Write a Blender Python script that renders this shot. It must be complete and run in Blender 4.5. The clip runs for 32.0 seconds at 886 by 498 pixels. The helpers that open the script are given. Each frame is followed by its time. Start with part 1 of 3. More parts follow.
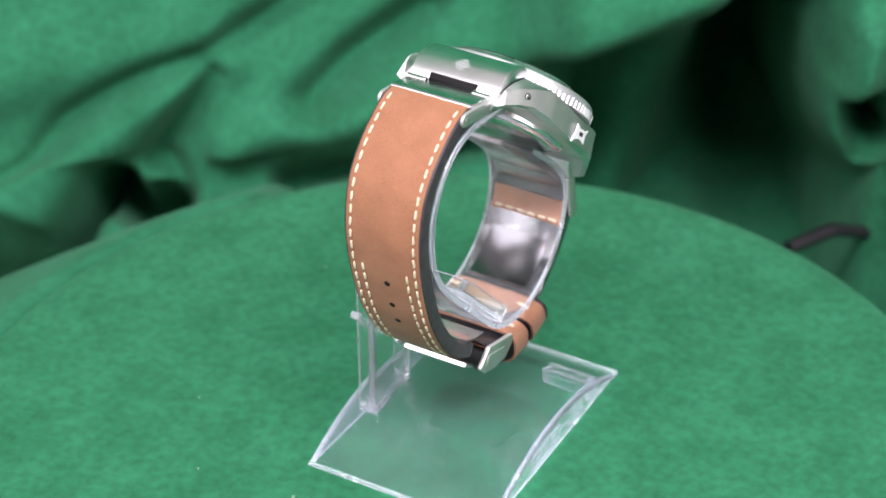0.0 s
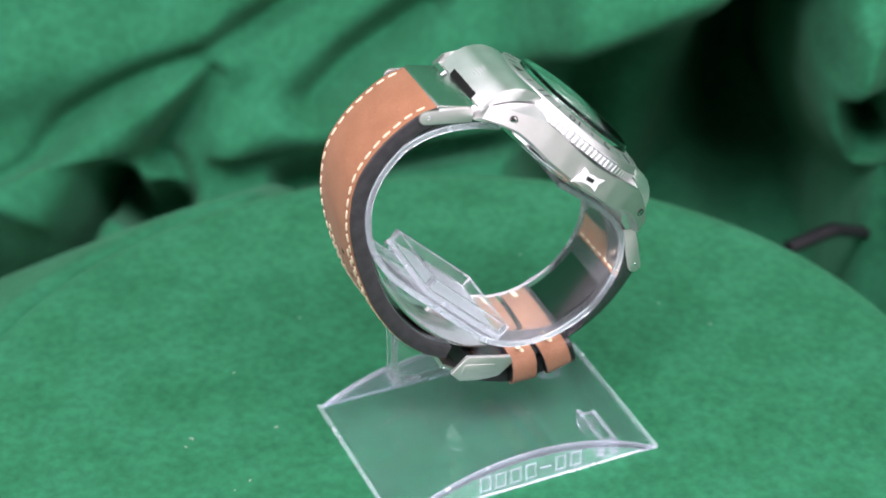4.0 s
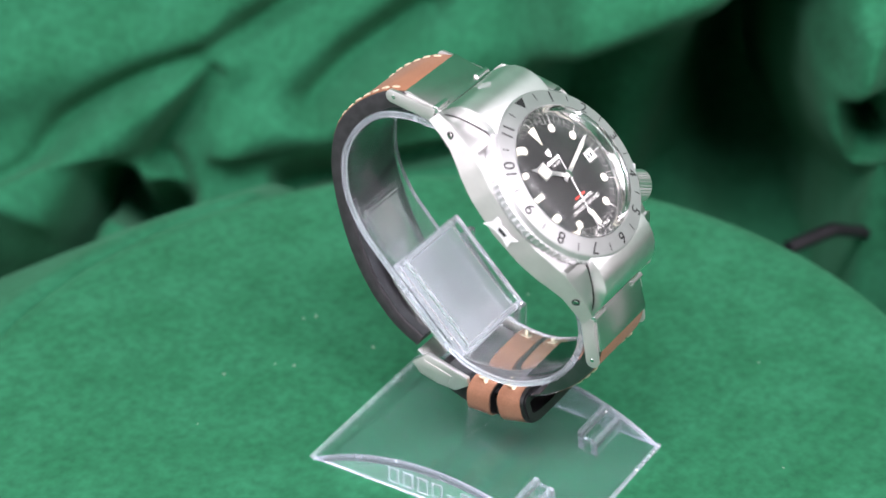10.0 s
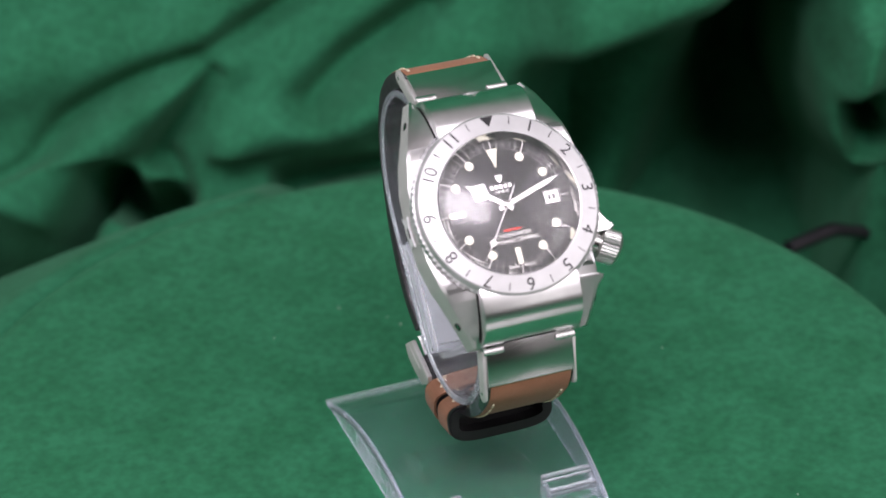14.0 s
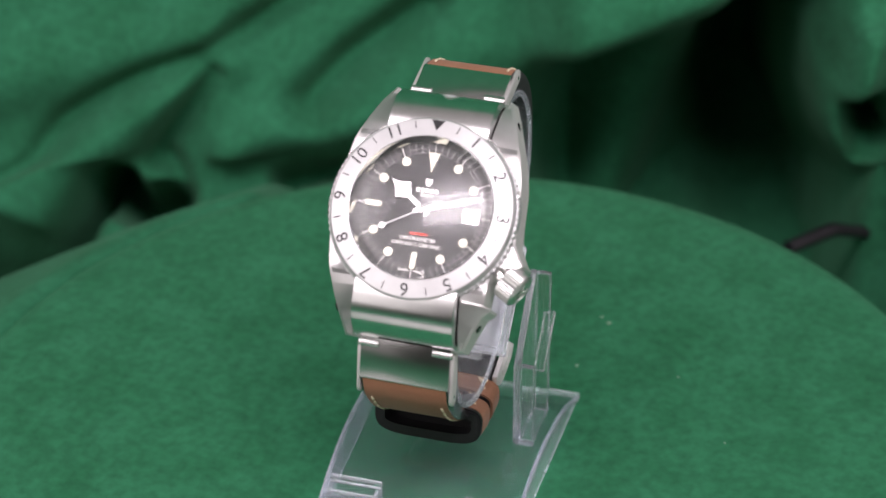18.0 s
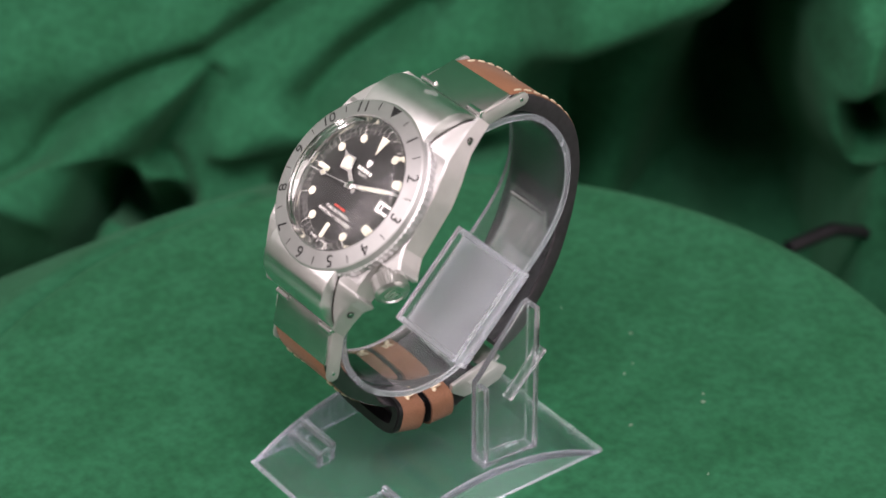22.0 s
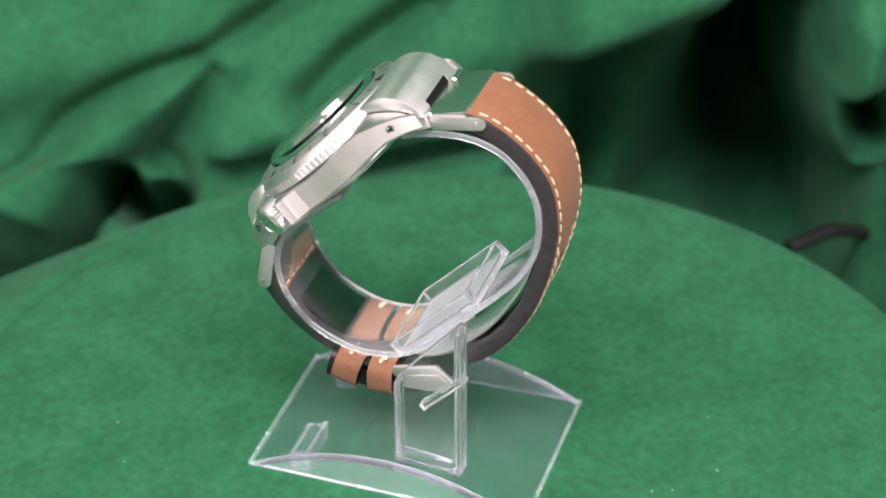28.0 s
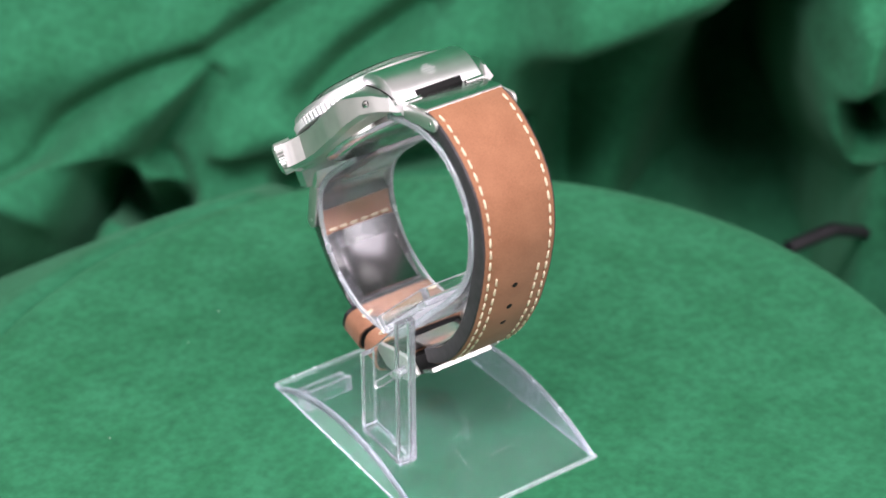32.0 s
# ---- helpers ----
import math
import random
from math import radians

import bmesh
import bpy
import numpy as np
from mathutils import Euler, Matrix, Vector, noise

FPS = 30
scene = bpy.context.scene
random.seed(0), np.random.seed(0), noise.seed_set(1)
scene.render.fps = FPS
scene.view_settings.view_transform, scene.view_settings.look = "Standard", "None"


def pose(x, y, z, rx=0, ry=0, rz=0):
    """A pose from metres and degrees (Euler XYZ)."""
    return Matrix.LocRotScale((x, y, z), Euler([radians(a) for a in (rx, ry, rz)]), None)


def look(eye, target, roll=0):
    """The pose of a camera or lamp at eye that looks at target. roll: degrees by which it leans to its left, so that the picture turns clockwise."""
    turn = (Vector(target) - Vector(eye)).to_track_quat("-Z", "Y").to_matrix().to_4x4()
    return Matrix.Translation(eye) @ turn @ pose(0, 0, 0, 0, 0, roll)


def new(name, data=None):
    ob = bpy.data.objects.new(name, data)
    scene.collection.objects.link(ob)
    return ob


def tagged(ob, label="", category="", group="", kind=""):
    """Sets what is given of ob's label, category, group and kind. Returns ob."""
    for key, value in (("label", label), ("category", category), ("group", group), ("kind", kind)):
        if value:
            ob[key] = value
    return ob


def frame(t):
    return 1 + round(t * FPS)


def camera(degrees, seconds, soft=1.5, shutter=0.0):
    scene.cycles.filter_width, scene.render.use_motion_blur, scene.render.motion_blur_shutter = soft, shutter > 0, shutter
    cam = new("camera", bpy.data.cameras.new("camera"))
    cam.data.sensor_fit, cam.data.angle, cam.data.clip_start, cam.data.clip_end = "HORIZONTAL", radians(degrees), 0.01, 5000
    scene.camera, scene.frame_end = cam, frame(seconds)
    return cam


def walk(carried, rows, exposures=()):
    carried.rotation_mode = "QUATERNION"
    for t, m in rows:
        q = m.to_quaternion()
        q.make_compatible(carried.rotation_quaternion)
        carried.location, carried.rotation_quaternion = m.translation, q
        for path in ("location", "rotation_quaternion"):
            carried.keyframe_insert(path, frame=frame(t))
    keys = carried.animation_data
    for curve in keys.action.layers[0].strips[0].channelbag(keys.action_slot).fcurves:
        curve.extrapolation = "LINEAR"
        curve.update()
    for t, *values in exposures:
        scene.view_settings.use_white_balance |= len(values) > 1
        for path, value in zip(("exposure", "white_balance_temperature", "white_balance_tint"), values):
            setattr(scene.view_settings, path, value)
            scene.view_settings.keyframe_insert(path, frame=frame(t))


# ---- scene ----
# One turn of a felt-covered turntable; a wristwatch on an acrylic stand rides on it.
EYE, TILT, TURN, LEAN, LENS = (0.0, -0.4544, 0.3507), 33.155, -0.288, -0.326, 20.986
cam = camera(LENS, 32.0, soft=1.6)
cam.data.dof.use_dof = True
cam.data.dof.focus_distance = 0.535
cam.data.dof.aperture_fstop = 14.0
CAM_POSE = pose(*EYE, 90 - TILT, 0, -TURN) @ pose(0, 0, 0, 0, 0, LEAN)
# seconds, stops, kelvin, tint
EXPOSURES = [(0, 0.92, 6550, 18), (3.5, 0.87, 6500, 18), (8, 0.92, 6500, 17), (9, 0.90, 6500, 17), (10, 0.82, 6500, 17), (11, 0.46, 6550, 17), (12, 0.29, 6550, 17), (13, 0.13, 6550, 19), (14.5, 0.04, 6620, 20),
             (17, 0.03, 6760, 20), (20, -0.05, 6960, 21), (22, -0.01, 7200, 22), (23, 0.07, 7300, 22), (24, 0.43, 7350, 22), (25, 0.56, 7350, 22), (28, 0.60, 7250, 20), (32, 0.82, 6750, 19)]
walk(cam, [(0, CAM_POSE), (32, CAM_POSE)], EXPOSURES)

# ---- light ----
world = bpy.data.worlds.new("room_light")
scene.world = world
world.use_nodes = True
world.node_tree.nodes["Background"].inputs[0].default_value = (1.0, 0.98, 0.97, 1)
world.node_tree.nodes["Background"].inputs[1].default_value = 0.25


def area_lamp(name, eye, target, sx, sy, power, colour=(1, 1, 1)):
    data = bpy.data.lights.new(name, "AREA")
    data.shape, data.size, data.size_y, data.energy, data.color = "RECTANGLE", sx, sy, power, colour
    ob = new(name, data)
    ob.matrix_world = look(eye, target)
    return ob


area_lamp("strip_light", (0.0, -0.57, 0.99), (0, 0, 0.05), 0.85, 0.2, 9.6, (1.0, 0.965, 1.03))
area_lamp("side_panel_left", (-0.44, -0.42, 0.36), (0, -0.02, 0.07), 0.4, 0.5, 0.75)
area_lamp("side_panel_right", (0.44, -0.42, 0.36), (0, -0.02, 0.07), 0.4, 0.5, 0.75)

area_lamp("overhead_panel_left", (-0.95, -0.28, 0.87), (0, 0, 0.08), 0.65, 0.65, 3.4, (1.0, 0.965, 1.03))
area_lamp("overhead_panel_right", (0.95, -0.28, 0.87), (0, 0, 0.08), 0.65, 0.65, 2.6, (1.0, 0.965, 1.03))

# ---- helpers of this scene ----
MM = 0.001


def ang(t):
    """The turntable's angle in degrees."""
    return -0.2 - 9.2195 * (t - 16)


def material(name):
    m = bpy.data.materials.new(name)
    m.use_nodes = True
    nt = m.node_tree
    return m, nt, nt.nodes["Principled BSDF"]


def node(nt, kind, **inputs):
    n = nt.nodes.new(kind)
    for k, v in inputs.items():
        n.inputs[k].default_value = v
    return n


def noise_mix(nt, bsdf, c1, c2, scale, detail=4, lo=0.35, hi=0.65, coords="Object", stretch=(1, 1, 1)):
    """Two colours mixed by a noise in object space."""
    tc, mp = nt.nodes.new("ShaderNodeTexCoord"), nt.nodes.new("ShaderNodeMapping")
    mp.inputs["Scale"].default_value = stretch
    nt.links.new(tc.outputs[coords], mp.inputs["Vector"])
    nz = nt.nodes.new("ShaderNodeTexNoise")
    nz.inputs["Scale"].default_value, nz.inputs["Detail"].default_value = scale, detail
    nt.links.new(mp.outputs[0], nz.inputs["Vector"])
    cr = nt.nodes.new("ShaderNodeValToRGB")
    cr.color_ramp.elements[0].position, cr.color_ramp.elements[1].position = lo, hi
    cr.color_ramp.elements[0].color, cr.color_ramp.elements[1].color = (*c1, 1), (*c2, 1)
    nt.links.new(nz.outputs["Fac"], cr.inputs[0])
    nt.links.new(cr.outputs[0], bsdf.inputs["Base Color"])
    return mp, nz, cr


def add_bump(nt, bsdf, height, strength, distance):
    b = nt.nodes.new("ShaderNodeBump")
    b.inputs["Strength"].default_value, b.inputs["Distance"].default_value = strength, distance
    nt.links.new(height, b.inputs["Height"])
    nt.links.new(b.outputs[0], bsdf.inputs["Normal"])


def felt(name, c1, c2):
    m, nt, b = material(name)
    mp, nz, cr = noise_mix(nt, b, c1, c2, 60, 8, 0.25, 0.75)
    fine = nt.nodes.new("ShaderNodeTexNoise")
    fine.inputs["Scale"].default_value, fine.inputs["Detail"].default_value = 400, 6
    nt.links.new(mp.outputs[0], fine.inputs["Vector"])
    mix = nt.nodes.new("ShaderNodeMixRGB")
    mix.blend_type = "OVERLAY"
    mix.inputs[0].default_value = 0.45
    nt.links.new(cr.outputs[0], mix.inputs[1])
    nt.links.new(fine.outputs["Fac"], mix.inputs[2])
    nt.links.new(mix.outputs[0], b.inputs["Base Color"])
    b.inputs["Roughness"].default_value = 0.95
    b.inputs["Specular IOR Level"].default_value = 0.15
    b.inputs["Sheen Weight"].default_value, b.inputs["Sheen Roughness"].default_value = 0.08, 0.5
    b.inputs["Sheen Tint"].default_value = (0.5, 0.9, 0.65, 1)
    add_bump(nt, b, fine.outputs["Fac"], 0.35, 0.0006)
    return m


def steel(name, colour, rough, stretch=(1, 1, 1), aniso=0.0, across=None, wear=0.05):
    """Stainless steel. stretch: how the grain is drawn out; across: the object's axis across the brushing ("ring": circular brushing)."""
    m, nt, b = material(name)
    b.inputs["Metallic"].default_value = 1
    mp, nz, cr = noise_mix(nt, b, tuple(c * 0.9 for c in colour), colour, 220, 5, 0.3, 0.7)
    st = nt.nodes.new("ShaderNodeTexNoise")
    st.inputs["Scale"].default_value, st.inputs["Detail"].default_value = 900, 4
    mp2 = nt.nodes.new("ShaderNodeMapping")
    mp2.inputs["Scale"].default_value = stretch
    tc = nt.nodes.new("ShaderNodeTexCoord")
    nt.links.new(tc.outputs["Object"], mp2.inputs["Vector"])
    nt.links.new(mp2.outputs[0], st.inputs["Vector"])
    r = nt.nodes.new("ShaderNodeMapRange")
    r.inputs["To Min"].default_value, r.inputs["To Max"].default_value = max(0.02, rough - wear), rough + wear
    nt.links.new(st.outputs["Fac"], r.inputs["Value"])
    nt.links.new(r.outputs[0], b.inputs["Roughness"])
    if aniso:
        b.inputs["Anisotropic"].default_value = aniso
        vt = nt.nodes.new("ShaderNodeVectorTransform")
        vt.vector_type, vt.convert_from, vt.convert_to = "VECTOR", "OBJECT", "WORLD"
        if across == "ring":
            nt.links.new(tc.outputs["Object"], vt.inputs[0])
        else:
            vt.inputs[0].default_value = across
        nt.links.new(vt.outputs[0], b.inputs["Tangent"])
        if rough > 0.3:
            add_bump(nt, b, st.outputs["Fac"], 0.3, 0.00002)
    return m


def plain(name, colour, rough=0.5, spec=0.5, vary=0.1, scale=300, bump=0.0, coat=0.0):
    m, nt, b = material(name)
    mp, nz, cr = noise_mix(nt, b, tuple(c * (1 - vary) for c in colour), tuple(min(1, c * (1 + vary)) for c in colour), scale, 5)
    b.inputs["Roughness"].default_value = rough
    b.inputs["Specular IOR Level"].default_value = spec
    b.inputs["Coat Weight"].default_value = coat
    if bump:
        add_bump(nt, b, nz.outputs["Fac"], bump, 0.0002)
    return m


def nubuck(name, c1, c2):
    """Matt brushed leather: soft clouds of colour under a fine nap."""
    m, nt, b = material(name)
    mp, nz, cr = noise_mix(nt, b, c1, c2, 150, 6, 0.3, 0.62)
    nap = node(nt, "ShaderNodeTexNoise", Scale=3200, Detail=4)
    nt.links.new(mp.outputs[0], nap.inputs["Vector"])
    mix = nt.nodes.new("ShaderNodeMixRGB")
    mix.blend_type = "OVERLAY"
    mix.inputs[0].default_value = 0.35
    nt.links.new(cr.outputs[0], mix.inputs[1])
    nt.links.new(nap.outputs["Fac"], mix.inputs[2])
    nt.links.new(mix.outputs[0], b.inputs["Base Color"])
    b.inputs["Roughness"].default_value = 0.72
    b.inputs["Specular IOR Level"].default_value = 0.25
    b.inputs["Sheen Weight"].default_value, b.inputs["Sheen Roughness"].default_value = 0.1, 0.5
    add_bump(nt, b, nap.outputs["Fac"], 0.35, 0.0002)
    return m


def clear(name, colour, rough, ior, haze=0.0):
    """Clear plastic or glass; haze: the share of light that scratches and dust scatter."""
    m, nt, b = material(name)
    b.inputs["Base Color"].default_value = (*colour, 1)
    b.inputs["Transmission Weight"].default_value = 1
    b.inputs["IOR"].default_value = ior
    tc = nt.nodes.new("ShaderNodeTexCoord")
    nz = nt.nodes.new("ShaderNodeTexNoise")
    nz.inputs["Scale"].default_value, nz.inputs["Detail"].default_value = 120, 5
    nt.links.new(tc.outputs["Object"], nz.inputs["Vector"])
    r = nt.nodes.new("ShaderNodeMapRange")
    r.inputs["From Min"].default_value, r.inputs["From Max"].default_value = 0.4, 0.75
    r.inputs["To Min"].default_value, r.inputs["To Max"].default_value = rough * 0.85, rough * 1.2
    nt.links.new(nz.outputs["Fac"], r.inputs["Value"])
    nt.links.new(r.outputs[0], b.inputs["Roughness"])
    if rough < 0.01:
        nt.links.remove(b.inputs["Roughness"].links[0])
        b.inputs["Roughness"].default_value = rough
    if haze:
        df, tl, add, mx = (nt.nodes.new("ShaderNode" + k) for k in ("BsdfDiffuse", "BsdfTranslucent", "MixShader", "MixShader"))
        df.inputs["Color"].default_value = tl.inputs["Color"].default_value = (0.81, 0.85, 0.93, 1)
        nt.links.new(df.outputs[0], add.inputs[1])
        nt.links.new(tl.outputs[0], add.inputs[2])
        r2 = nt.nodes.new("ShaderNodeMapRange")
        r2.inputs["From Min"].default_value, r2.inputs["From Max"].default_value = 0.3, 0.75
        r2.inputs["To Min"].default_value, r2.inputs["To Max"].default_value = haze * 0.8, min(1, haze * 1.2)
        nt.links.new(nz.outputs["Fac"], r2.inputs["Value"])
        nt.links.new(r2.outputs[0], mx.inputs[0])
        nt.links.new(b.outputs[0], mx.inputs[1])
        nt.links.new(add.outputs[0], mx.inputs[2])
        nt.links.new(mx.outputs[0], nt.nodes["Material Output"].inputs["Surface"])
    return m


FELT = felt("green_felt", (0.012, 0.115, 0.05), (0.022, 0.165, 0.08))
CLOTH = felt("green_cloth", (0.013, 0.112, 0.051), (0.022, 0.163, 0.081))
STEEL_BRUSHED = steel("brushed_steel", (0.76, 0.757, 0.75), 0.44, (5, 0.15, 5), 0.9, (0.7, 0, 0.7), wear=0.03)
STEEL_SATIN = steel("satin_steel", (0.93, 0.927, 0.92), 0.31, (5, 0.15, 5), 0.95, (1, 0, 0), wear=0.02)
STEEL_LINK = steel("link_steel", (0.74, 0.74, 0.73), 0.22, (5, 0.15, 5), 0.8, (1, 0, 0), wear=0.02)
STEEL_FLANK = steel("flank_steel", (0.72, 0.71, 0.695), 0.54, (5, 0.15, 5), 0.5, (0, 0, 1), wear=0.03)
STEEL_POLISHED = steel("polished_steel", (0.82, 0.81, 0.79), 0.16)
STEEL_BEZEL = steel("bezel_steel", (0.68, 0.68, 0.68), 0.52, (3, 3, 0.5), 0.3, "ring")
STEEL_CLASP = steel("clasp_steel", (0.80, 0.795, 0.785), 0.26, wear=0.01)
STEEL_SHEEN = steel("grey_sheen", (0.2, 0.2, 0.21), 0.22, wear=0.03)
STEEL_RING = steel("chapter_steel", (0.80, 0.80, 0.80), 0.07, wear=0.02)
STEEL_CROWN = steel("crown_steel", (0.78, 0.775, 0.76), 0.34)
ENGRAVE = plain("engraved_black", (0.015, 0.015, 0.016), 0.5)
DIAL_BLACK = plain("black_dial", (0.012, 0.013, 0.013), 0.45, 0.4, 0.2, 800)
LUME = plain("cream_lume", (0.64, 0.63, 0.51), 0.6, 0.3, 0.05, 900)
PRINT_WHITE = plain("white_print", (0.9, 0.89, 0.85), 0.5, 0.3, 0.05)
PRINT_GREY = plain("grey_print", (0.42, 0.42, 0.40), 0.5, 0.3, 0.05)
PRINT_RED = plain("red_print", (0.65, 0.05, 0.03), 0.5, 0.3, 0.05)
LEATHER = nubuck("tan_leather", (0.272, 0.116, 0.060), (0.318, 0.140, 0.074))
LEATHER_KEEPER = nubuck("tan_keeper_leather", (0.205, 0.092, 0.050), (0.262, 0.125, 0.073))
LEATHER_EDGE = plain("black_strap_edge", (0.035, 0.032, 0.036), 0.5, 0.4, 0.2, 500, 0.3)
LINING = plain("black_lining", (0.018, 0.018, 0.02), 0.24, 0.9, 0.3, 500, 0.05, 0.5)
BLACK_LOOP = plain("black_loop_lining", (0.009, 0.009, 0.01), 0.4, 0.4, 0.2, 500, 0.1)
THREAD = plain("cream_thread", (0.66, 0.57, 0.41), 0.8, 0.2, 0.1, 2000)
ACRYLIC = clear("clear_acrylic", (0.97, 0.99, 0.985), 0.03, 1.49, 0.025)
ACRYLIC_RING = clear("ring_acrylic", (0.91, 0.94, 0.93), 0.02, 1.49, 0.06)
# Dark tint holds the shade under the base, which casts no shadow itself.
ACRYLIC_BASE_SHADED = clear("shaded_base_acrylic", (0.56, 0.59, 0.64), 0.03, 1.49, 0.035)
ACRYLIC_SIDE = clear("skirt_acrylic", (0.9, 0.92, 0.97), 0.08, 1.49, 0.13)
ACRYLIC_EDGE = clear("acrylic_edge", (0.95, 0.97, 1.0), 0.25, 1.49, 0.16)
ACRYLIC_FROST = clear("frosted_acrylic", (0.94, 0.95, 0.97), 0.4, 1.49, 0.19)
CRYSTAL = clear("watch_crystal", (1, 1, 1), 0.003, 1.14)
CRYSTAL_BSDF = CRYSTAL.node_tree.nodes["Principled BSDF"]
CRYSTAL_BSDF.inputs["Coat Weight"].default_value = 0.5
CRYSTAL_BSDF.inputs["Coat Roughness"].default_value = 0.18
FILM_CLEAR = clear("protective_film", (0.97, 0.97, 0.97), 0.15, 1.25, 0.03)
FILM_DOTS = plain("film_print", (0.62, 0.62, 0.62), 0.4, 0.5, 0.08, 600)
FILM = plain("film_scrap", (0.85, 0.85, 0.86), 0.35, 0.5, 0.08, 600)
CABLE = plain("black_cable", (0.012, 0.011, 0.014), 0.4, 0.5)
FLOOR = plain("dark_table", (0.10, 0.095, 0.09), 0.6, 0.3, 0.15, 30, 0.1)
TABLE = plain("pale_board", (0.48, 0.48, 0.47), 0.5, 0.4, 0.04, 40, 0.05)
LINT = plain("pale_lint", (0.20, 0.34, 0.24), 0.9, 0.1)
DARK_GAP = plain("dark_slot", (0.006, 0.006, 0.006), 0.7, 0.2)


def thing(name, label, category, **tags):
    ob = new(name)
    ob.empty_display_size = 0.01
    return tagged(ob, label, category, **tags)


def mesh_of(name, verts, faces, mat, scale=MM, sharp=35, bevel=0.0, segs=2):
    """A mesh from points in mm, smooth but for edges past that angle."""
    me = bpy.data.meshes.new(name)
    if bevel:
        bm = bmesh.new()
        vs = [bm.verts.new(v) for v in verts]
        for f in faces:
            bm.faces.new([vs[i] for i in f])
        bmesh.ops.recalc_face_normals(bm, faces=bm.faces)
        edges = [e for e in bm.edges if len(e.link_faces) == 2 and e.calc_face_angle(0) > radians(sharp)]
        bmesh.ops.bevel(bm, geom=edges, offset=bevel, segments=segs, profile=0.5, affect="EDGES", clamp_overlap=True)
        bm.to_mesh(me)
        bm.free()
    else:
        me.from_pydata([tuple(v) for v in verts], [], faces)
        bm = bmesh.new()
        bm.from_mesh(me)
        bmesh.ops.recalc_face_normals(bm, faces=bm.faces)
        bm.to_mesh(me)
        bm.free()
    me.transform(Matrix.Scale(scale, 4))
    for p in me.polygons:
        p.use_smooth = True
    me.set_sharp_from_angle(angle=radians(sharp))
    if mat:
        me.materials.append(mat)
    return me


def edged(me, share=0.22):
    """Gives a clear sheet's narrow faces the frosted look of its cut edges."""
    me.materials.append(ACRYLIC_EDGE)
    big = max(p.area for p in me.polygons)
    for p in me.polygons:
        if p.area < share * big:
            p.material_index = 1
    return me


def clear_part(name, me, parent, label="", at=None):
    ob = part(name, me, parent, label, at)
    ob.visible_shadow = False
    return ob


def part(name, me, parent, label="", at=None):
    """Links a mesh as one part under a thing or a part."""
    ob = new(name, me)
    ob.parent = parent
    if at is not None:
        ob.matrix_basis = at
    if label:
        tagged(ob, label)
    return ob


def box_data(x0, x1, y0, y1, z0, z1):
    v = [(x, y, z) for z in (z0, z1) for y in (y0, y1) for x in (x0, x1)]
    f = [(0, 2, 3, 1), (4, 5, 7, 6), (0, 1, 5, 4), (2, 6, 7, 3), (0, 4, 6, 2), (1, 3, 7, 5)]
    return v, f


def box(name, x0, x1, y0, y1, z0, z1, mat, bevel=0.15):
    return mesh_of(name, *box_data(x0, x1, y0, y1, z0, z1), mat, bevel=bevel)


def join_data(*items):
    verts, faces = [], []
    for v, f in items:
        n = len(verts)
        verts += list(v)
        faces += [tuple(i + n for i in q) for q in f]
    return verts, faces


def loft(rings, closed=True, caps=True):
    """Skins a row of rings with the same number of points."""
    n = len(rings[0])
    verts = [p for r in rings for p in r]
    faces = []
    for a in range(len(rings) - 1):
        for i in range(n if closed else n - 1):
            j = (i + 1) % n
            faces.append((a * n + i, a * n + j, (a + 1) * n + j, (a + 1) * n + i))
    if caps:
        faces.append(tuple(range(n))[::-1])
        faces.append(tuple((len(rings) - 1) * n + i for i in range(n)))
    return verts, faces


def lathe(profile, segs=96, closed=False, x=0, y=0):
    """Turns (r, z) pairs about the z axis."""
    n = len(profile)
    verts = [(x + r * math.cos(2 * math.pi * k / segs), y + r * math.sin(2 * math.pi * k / segs), z) for k in range(segs) for r, z in profile]
    faces = []
    for k in range(segs):
        a, b = k * n, (k + 1) % segs * n
        for i in range(n if closed else n - 1):
            j = (i + 1) % n
            faces.append((a + i, a + j, b + j, b + i))
    return verts, faces


def smooth_path(pts, step=1.0):
    """Catmull-Rom through the points, resampled evenly."""
    p = [np.array(q, float) for q in pts]
    p = [2 * p[0] - p[1]] + p + [2 * p[-1] - p[-2]]
    out = []
    for i in range(1, len(p) - 2):
        for k in range(16):
            t = k / 16
            out.append(0.5 * (2 * p[i] + (p[i + 1] - p[i - 1]) * t + (2 * p[i - 1] - 5 * p[i] + 4 * p[i + 1] - p[i + 2]) * t * t
                              + (3 * p[i] - p[i - 1] - 3 * p[i + 1] + p[i + 2]) * t ** 3))
    out.append(p[-2])
    out = np.array(out)
    d = np.r_[0, np.cumsum(np.hypot(*np.diff(out, axis=0).T))]
    s = np.linspace(0, d[-1], max(2, int(round(d[-1] / step)) + 1))
    return np.stack([np.interp(s, d, out[:, 0]), np.interp(s, d, out[:, 1])], 1)


def side_normals(path):
    t = np.gradient(path, axis=0)
    t /= np.linalg.norm(t, axis=1)[:, None]
    return t, np.stack([-t[:, 1], t[:, 0]], 1)


